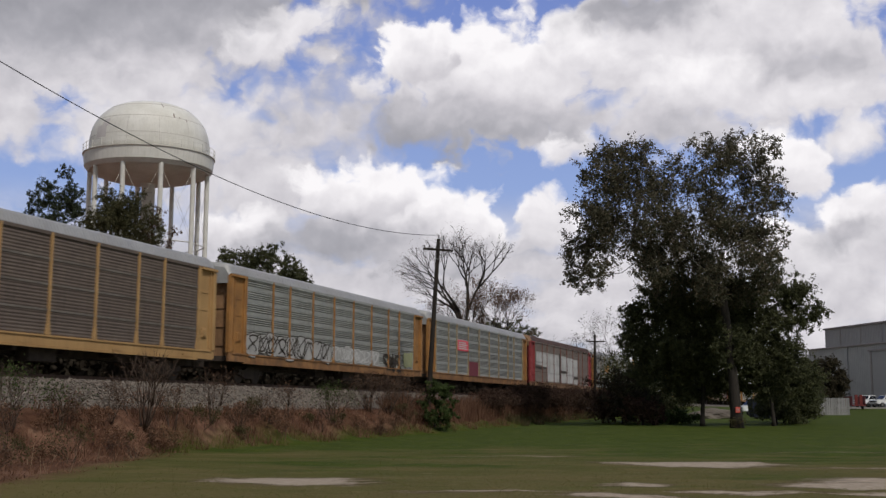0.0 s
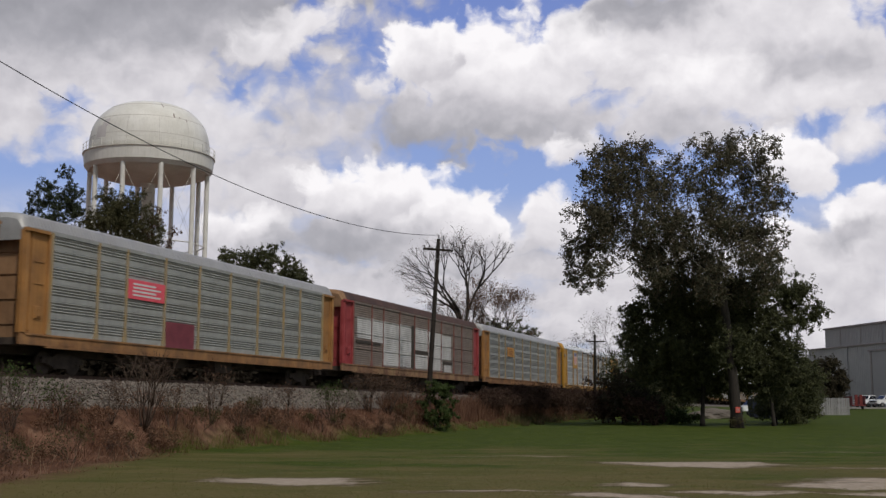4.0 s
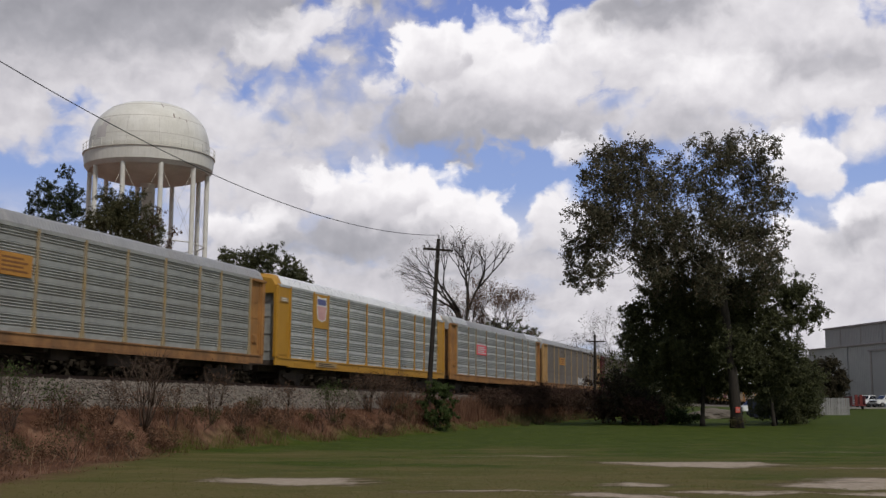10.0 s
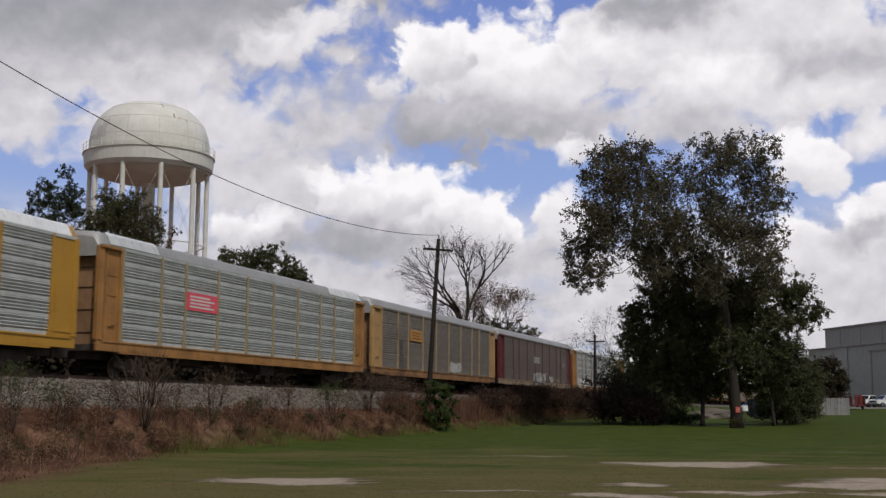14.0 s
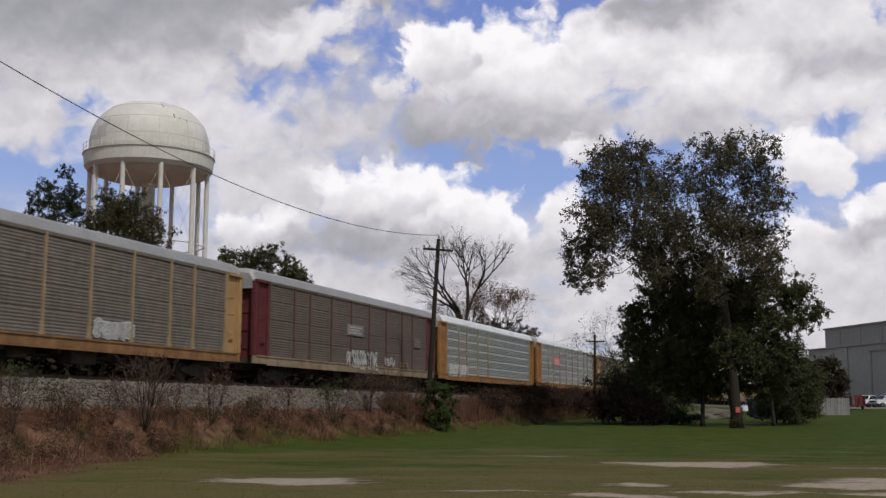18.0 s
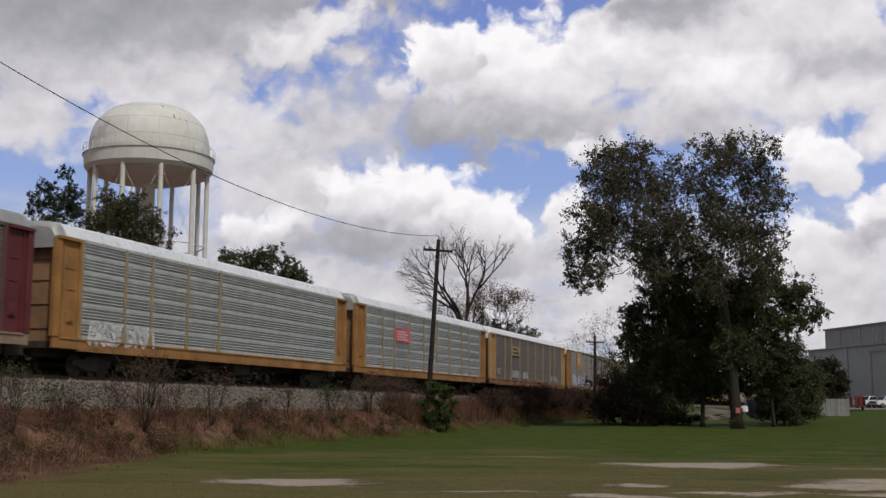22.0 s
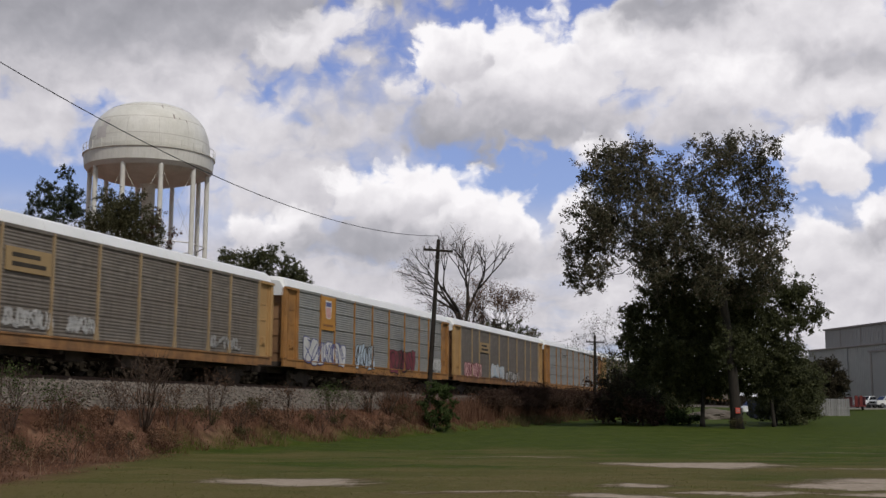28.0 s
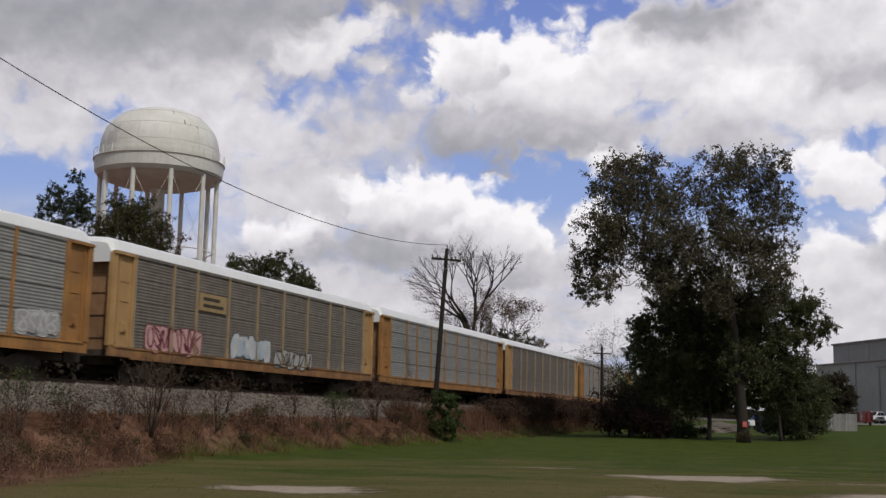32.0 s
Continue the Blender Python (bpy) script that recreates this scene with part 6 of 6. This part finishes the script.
def autorack(number, panels, paint, roof, fine, label, flush=False, posts=None, end="rust", faded=False, sill=None):
    """One covered car carrier. Its space: x away along the track, y from the camera's side to the far side, z up from the rails."""
    car = thing("autorack_car", label, "freight car", "train of covered car carriers")
    pm, cm, rm = M_PANEL[panels], M_PAINT[paint], M_ROOF[roof]
    po = M_PAINT[posts or paint]
    em = {"same": cm, "grey": M_PANEL["silver"]}.get(end, M_ENDRUST)
    part("underframe", stock("under", underframe_mesh), None, car, "grimy dark underframe")
    part("roof", stock(("roof", roof), lambda: roof_mesh(rm)), None, car, "ribbed %s sheet-metal roof" % {"dull": "grey", "white": "white", "rust": "rusty brown", "shine": "bright"}[roof])
    cap_mat = {"dull": M_ROOF["dull"], "white": M_ROOF["white"], "shine": M_ROOF["dull"], "rust": M_ENDRUST}[roof] if not flush else cm
    for turn, x in ((0, LONG - 0.55), (180, -LONG + 0.55)):
        part("roof_end", stock(("cap", cap_mat.name), lambda: cap_mesh(cap_mat)), None, car, at=pose(x, 0, 0, 0, 0, turn))
        part("end_door", stock(("door", em.name), lambda: end_door_mesh(em)), None, car, at=pose(x + (0.22 if turn == 0 else -0.22), 0, 1.22, 0, 0, turn))
        tr = part("truck", stock("truck", truck_mesh), None, car, at=pose(math.copysign(LONG - 3.2, x), 0, 0))
        wheel = stock("wheel", lambda: mesh_of("wheel", lathe([(0.08, -0.08), (0.40, -0.075), (0.46, -0.05), (0.455, -0.03), (0.42, 0.0), (0.415, 0.07), (0.30, 0.05), (0.1, 0.08)], 20), M_UNDER))
        for wx in (-0.88, 0.88):
            for s in (-1, 1):
                part("wheel", wheel, None, tr, at=pose(wx, s * 0.76, 0.42, 90 * s))
        part("coupler", stock("coupler", lambda: mesh_of("coupler", box(boxed(-0.1, -0.12, 0.72, 0.75, 0.12, 0.98), 0.5, -0.2, 0.68, 0.72, 0.2, 1.02), M_UNDER)), None, car, at=pose(math.copysign(LONG - 0.05, x), 0, 0, 0, 0, turn))
    for face in (0, 180):
        turn = pose(0, 0, 0, 0, 0, face)
        part("side_sill", stock(("sill", (M_PAINT[sill] if sill else cm).name), lambda: sill_mesh(M_PAINT[sill] if sill else cm)), None, car, at=turn @ pose(0, -HALF, 0))
        part("top_rail", stock(("rail", pm.name), lambda: rail_mesh(pm)), None, car, at=turn @ pose(0, -HALF, 0))
        for k, w in enumerate(WIDTHS):
            part("side_panel", stock(("panel", panels, fine, round(w, 2)), lambda: panel_mesh(w, fine, pm, {"silver": 0.20, "bright": 0.14}.get(panels, 0.10))), None, car, at=turn @ pose(POSTS[k], -HALF, SILL1))
        for k, x in enumerate(POSTS):
            if faded and k in (5, 6, 7, 8):
                continue
            mat = po
            part("post", stock(("post", mat.name), lambda: post_mesh(mat)), None, car, at=turn @ pose(x, -HALF, SILL1))
        part("end_panel", stock(("endp", cm.name, flush), lambda: end_panel_mesh(cm, flush)), None, car, at=turn @ pose(12.07, -HALF, SILL1))
        mirror = stock(("endq", cm.name, flush), lambda: mirrored(stock(("endp", cm.name, flush), None)))
        part("end_panel", mirror, None, car, at=turn @ pose(-12.07, -HALF, SILL1))
        part("corner_post", stock(("corner", cm.name), lambda: corner_mesh(cm)), None, car, at=turn @ pose(13.28, -HALF, SILL1))
        mirror = stock(("cornerq", cm.name), lambda: mirrored(stock(("corner", cm.name), None)))
        part("corner_post", mirror, None, car, at=turn @ pose(-13.28, -HALF, SILL1))
    return car


def mirrored(me):
    bm = bmesh.new()
    bm.from_mesh(me)
    for v in bm.verts:
        v.co.x = -v.co.x
    bmesh.ops.reverse_faces(bm, faces=bm.faces[:])
    out = bpy.data.meshes.new(me.name)
    bm.to_mesh(out)
    bm.free()
    out.materials.append(me.materials[0])
    return out


def build_train():
    cars = []

    def add(*a, **k):
        cars.append(autorack(len(cars), *a, **k))
        return cars[-1]

    P = POSTS
    c = add("brown", "pale", "dull", 1, "dusty brown covered car carrier with pale yellow posts")
    for k in (1, 2, 3):
        z = SILL1 + (EAVE - SILL1) * k / 4 - 0.03
        for a, b in zip(P, P[1:]):
            part("seam_strip", boxed(a + 0.06, OUT + 0.015, z - 0.045, b - 0.06, OUT + 0.04, z + 0.035), M_PANEL["tan"], c, "pale dusty seam strip")
    c = add("silver", "yellow", "dull", 0, "galvanised covered car carrier with black and white graffiti", sill="grimy")
    graffiti(c, 1, -11.9, -2.0, 1.3, 2.55, M_SPRAYGREY, M_SIGNDARK, 9, "sprawling black and grey graffiti")
    graffiti(c, 2, -1.5, 5.5, 1.45, 2.3, M_SPRAYGREY, M_SPRAYWHITE, 9, "faded white graffiti")
    graffiti(c, 3, 6.2, 9.4, 1.1, 2.3, None, M_SIGNDARK, 4, "dark graffiti scrawl", 0.19)
    graffiti(c, 4, 9.9, 11.6, 1.5, 2.5, M_SPRAYLIME, M_SPRAYLIME, 3, "lime spray patch")
    c = add("silver", "yellow", "dull", 0, "galvanised covered car carrier with a pink-red sign", sill="grimy", posts="worn")
    sign(c, P[2] + 0.08, P[3] - 0.08, 3.2, 4.0, M_SIGNRED, M_SIGNWHITE, 4, "pink-red sign with white bars")
    sign(c, P[3] + 0.1, P[4] - 0.4, 1.35, 2.45, M_SPRAYWINE, M_SPRAYWINE, 2, "dark wine-red painted square")
    c = add("umber", "red", "rust", 1, "rusty car carrier with red ends and large white painted blocks", end="same", posts="ruddy", sill="rusty")
    for k, (a, b, lo, hi) in enumerate(((P[0] + 0.6, P[1] - 0.08, 3.0, 4.3), (P[1] + 0.08, P[2] - 0.08, 2.9, 4.35), (P[2] + 0.08, P[3] - 0.08, 1.5, 4.35), (P[3] + 0.08, P[4] - 0.6, 1.5, 4.3), (P[4] + 0.1, P[5] - 0.08, 2.75, 4.3),
                                         (P[4] + 0.1, P[5] - 0.08, 1.5, 2.5), (P[5] + 0.08, P[6] - 0.08, 1.5, 4.2), (P[6] + 0.08, P[7] - 0.6, 2.3, 4.15), (P[6] + 0.7, P[7] - 0.5, 1.45, 2.0))):
        part("white_block", rib_patch(a, b, lo, hi, 1, proud=0.012), M_ROUGHWHITE, c, "rough white painted block")
    for x, lo, hi in ((P[1], 2.9, 4.35), (P[2], 1.5, 4.35), (P[3], 1.5, 4.35), (P[5], 1.5, 4.25), (P[6], 1.5, 4.2)):
        part("painted_post", boxed(x - 0.06, -HALF - 0.085, lo, x + 0.06, -HALF - 0.076, hi), M_ROUGHWHITE, c, "post face painted white")
    for a, b, lo, hi in ((P[4] - 0.55, P[4] - 0.1, 1.5, 4.4), (P[4] + 0.1, P[5] + 0.35, 2.55, 2.75), (P[5] + 0.12, P[5] + 0.38, 2.75, 3.4), (P[6] + 0.1, P[7] - 0.4, 2.05, 2.25), (P[6] + 0.1, P[6] + 0.4, 1.6, 2.05), (P[0] + 0.4, P[2] - 0.5, 2.72, 2.9)):
        part("dark_stroke", boxed(a, OUT - 0.002, lo, b, OUT + 0.028, hi), M_SIGNDARK, c, "dark painted outline stroke")
    c = add("silver", "yellow", "dull", 0, "galvanised covered car carrier with a small orange sign", sill="grimy", posts="worn")
    sign(c, P[2] + 0.7, P[3] - 0.3, 3.35, 4.15, M_SIGNORANGE, M_SIGNBROWN, 4, "small orange sign")
    c = add("bright", "fresh", "shine", 0, "bright galvanised car carrier with clean yellow ends and a shield", flush=True, end="grey")
    shield(c, P[1] - 0.05, P[2] + 0.05, 3.2, 5.1, M_PAINT["fresh"])
    sign(c, -13.2, -12.3, 4.3, 4.55, M_SIGNTAN, M_SIGNWHITE, 2, "pale lettering bars")
    sign(c, P[1] + 0.4, P[2] + 1.2, 1.06, 1.32, M_SIGNTAN, M_SIGNDARK, 2, "small data plate")
    c = add("bright", "yellow", "dull", 0, "galvanised covered car carrier with a red sign", posts="worn")
    sign(c, P[2] + 0.0, P[3] - 0.08, 3.1, 3.9, M_SIGNRED, M_SIGNWHITE, 4, "bright pink-red sign with white bars")
    for a, b in ((-LONG + 0.6, -9.4), (8.4, LONG - 0.6)):
        part("roof_sheet", sheet_mesh(a, b), M_ROOF["shine"], c, "bright roof sheet on the camera-side shoulder")
    c = add("tan", "pale", "dull", 2, "dusty tan covered car carrier with faded yellow posts", posts="dun", sill="grimy")
    sign(c, P[2] + 0.4, P[3] - 0.3, 3.35, 4.1, M_SIGNORANGE, M_SIGNBROWN, 3, "weathered orange sign")
    graffiti(c, 5, P[5] + 0.3, P[6] + 0.1, 1.5, 2.2, M_SPRAYGREY, M_SPRAYWHITE, 5, "faded white graffiti")
    c = add("maroon", "wine", "dull", 2, "dark rust-brown car carrier with wine-red ends", end="same", posts="faint", sill="dust")
    sign(c, P[4] - 0.6, P[5] - 1.0, 3.1, 3.75, M_FADED, M_SPRAYGREY, 3, "faded grey lettering block")
    sign(c, P[8] + 0.2, P[9] - 1.2, 2.9, 3.6, M_PANEL["maroon"], M_FADED, 4, "faded lettering block")
    graffiti(c, 6, P[4] - 0.8, P[5] + 1.4, 1.05, 2.3, None, M_SPRAYWHITE, 14, "white graffiti letters running down to the sill", 0.13)
    graffiti(c, 7, P[6] - 0.4, P[6] + 1.6, 1.4, 2.05, None, M_SPRAYWHITE, 5, "white graffiti letters", 0.13)
    graffiti(c, 8, P[7] - 0.6, P[7] + 1.2, 1.4, 1.9, None, M_SIGNTAN, 4, "tan graffiti letters")
    c = add("bright", "yellow", "shine", 0, "bright galvanised car carrier with white graffiti", posts="worn", faded=True)
    graffiti(c, 9, P[0] + 0.4, P[2] + 0.3, 1.1, 2.2, None, M_SPRAYBRIGHT, 7, "bold white graffiti letters", 0.17)
    c = add("bright", "yellow", "shine", 0, "bright galvanised car carrier with a pink-red sign", posts="worn")
    sign(c, P[2] + 0.08, P[3] - 0.08, 3.2, 4.05, M_SIGNRED, M_SIGNWHITE, 4, "pink-red sign with white bars")
    c = add("tan", "pale", "white", 2, "dusty tan car carrier with pale yellow posts and a white roof", posts="dun", sill="grimy")
    sign(c, P[2] + 0.25, P[3] - 0.15, 3.55, 4.4, M_SIGNTAN, M_SIGNDARK, 2, "tan plate with dark lettering bars")
    graffiti(c, 11, P[2] + 0.2, P[3] + 0.2, 1.5, 2.35, None, M_SPRAYWHITE, 8, "white graffiti letters")
    graffiti(c, 12, P[3] + 0.9, P[4] - 0.1, 1.5, 2.3, None, M_SPRAYWHITE, 6, "white graffiti letters")
    graffiti(c, 13, P[7] + 0.1, P[8] + 1.2, 1.5, 2.2, None, M_SPRAYGREY, 7, "grey graffiti letters")
    graffiti(c, 14, P[0] + 0.2, P[0] + 1.7, 1.7, 2.4, None, M_SPRAYGREY, 4, "faded grey graffiti")
    c = add("grey", "yellow", "white", 1, "grey car carrier with an orange shield plate and blue-white graffiti")
    plate = shield(c, P[1] - 0.05, P[2] + 0.05, 3.2, 5.1, M_SIGNORANGE, 0.62)
    bars(plate, P[1] + 0.3, P[2] - 0.3, 3.35, 3.6, 1, M_SIGNBROWN, OUT - 0.031)
    graffiti(c, 15, P[0] + 0.7, P[3] - 1.3, 1.2, 2.6, M_SPRAYWHITE, M_SIGNBLUE, 6, "large white and blue graffiti")
    graffiti(c, 16, P[3] + 0.2, P[4] + 0.3, 1.2, 2.75, M_SPRAYBLUE, M_SIGNDARK, 6, "pale blue graffiti with black lines")
    graffiti(c, 17, P[5] + 0.1, P[7] - 0.9, 1.2, 2.7, M_SPRAYWINE, M_SIGNDARK, 6, "wine-red graffiti")
    graffiti(c, 18, P[8] + 0.3, P[9] - 0.3, 1.5, 2.4, M_SPRAYGREY, M_SPRAYWHITE, 4, "faded white graffiti")
    c = add("tan", "pale", "white", 2, "tan car carrier with yellow posts and pink and white graffiti", posts="dun", sill="grimy")
    sign(c, P[2] + 0.2, P[3] - 0.3, 3.4, 4.2, M_SIGNTAN, M_SIGNDARK, 2, "tan plate with dark lettering bars")
    graffiti(c, 19, P[0] + 0.9, P[3] - 2.4, 1.3, 2.5, M_SIGNPINK, M_SPRAYWINE, 8, "pink graffiti with red outlines")
    graffiti(c, 20, P[3] + 0.4, P[4] + 1.4, 1.4, 2.5, M_SPRAYWHITE, M_SPRAYBLUE, 7, "white graffiti letters")
    graffiti(c, 21, P[5] - 0.9, P[6] + 0.6, 1.2, 2.1, M_SPRAYGREY, M_SIGNDARK, 6, "dark graffiti letters on white")
    add("grey", "yellow", "white", 1, "dull grey car carrier with yellow ends and a white roof")
    add("tan", "pale", "white", 2, "dusty tan car carrier with pale yellow posts", posts="dun", sill="grimy")
    add("grey", "yellow", "dull", 1, "dull grey car carrier with yellow ends")
    add("tan", "pale", "dull", 2, "dusty tan car carrier with pale yellow posts", posts="dun", sill="grimy")
    add("silver", "yellow", "dull", 0, "galvanised covered car carrier with yellow ends", sill="grimy")
    add("tan", "pale", "dull", 2, "dusty tan car carrier with pale yellow posts", posts="dun", sill="grimy")
    return cars


CARS = build_train()


# ---------------------------------------------------------------- movement
def motions():
    """The clouds drift to the right; the train rolls along its track towards the field."""
    walk(SKY, [(t, pose(0, 0, 0, 0, 0, -0.0612 * t)) for t in range(0, 33, 8)])
    for i, car in enumerate(CARS):
        rows = []
        for t in range(0, 33, 2):
            s = 47.97 + PITCH * (i - 1) + 14.85 - SPEED * t - GAIN * t * t
            x, y = track_at(s)
            rows.append((t, pose(x, y, RAIL, 0, 0, track_turn(s))))
        walk(car, rows)


motions()
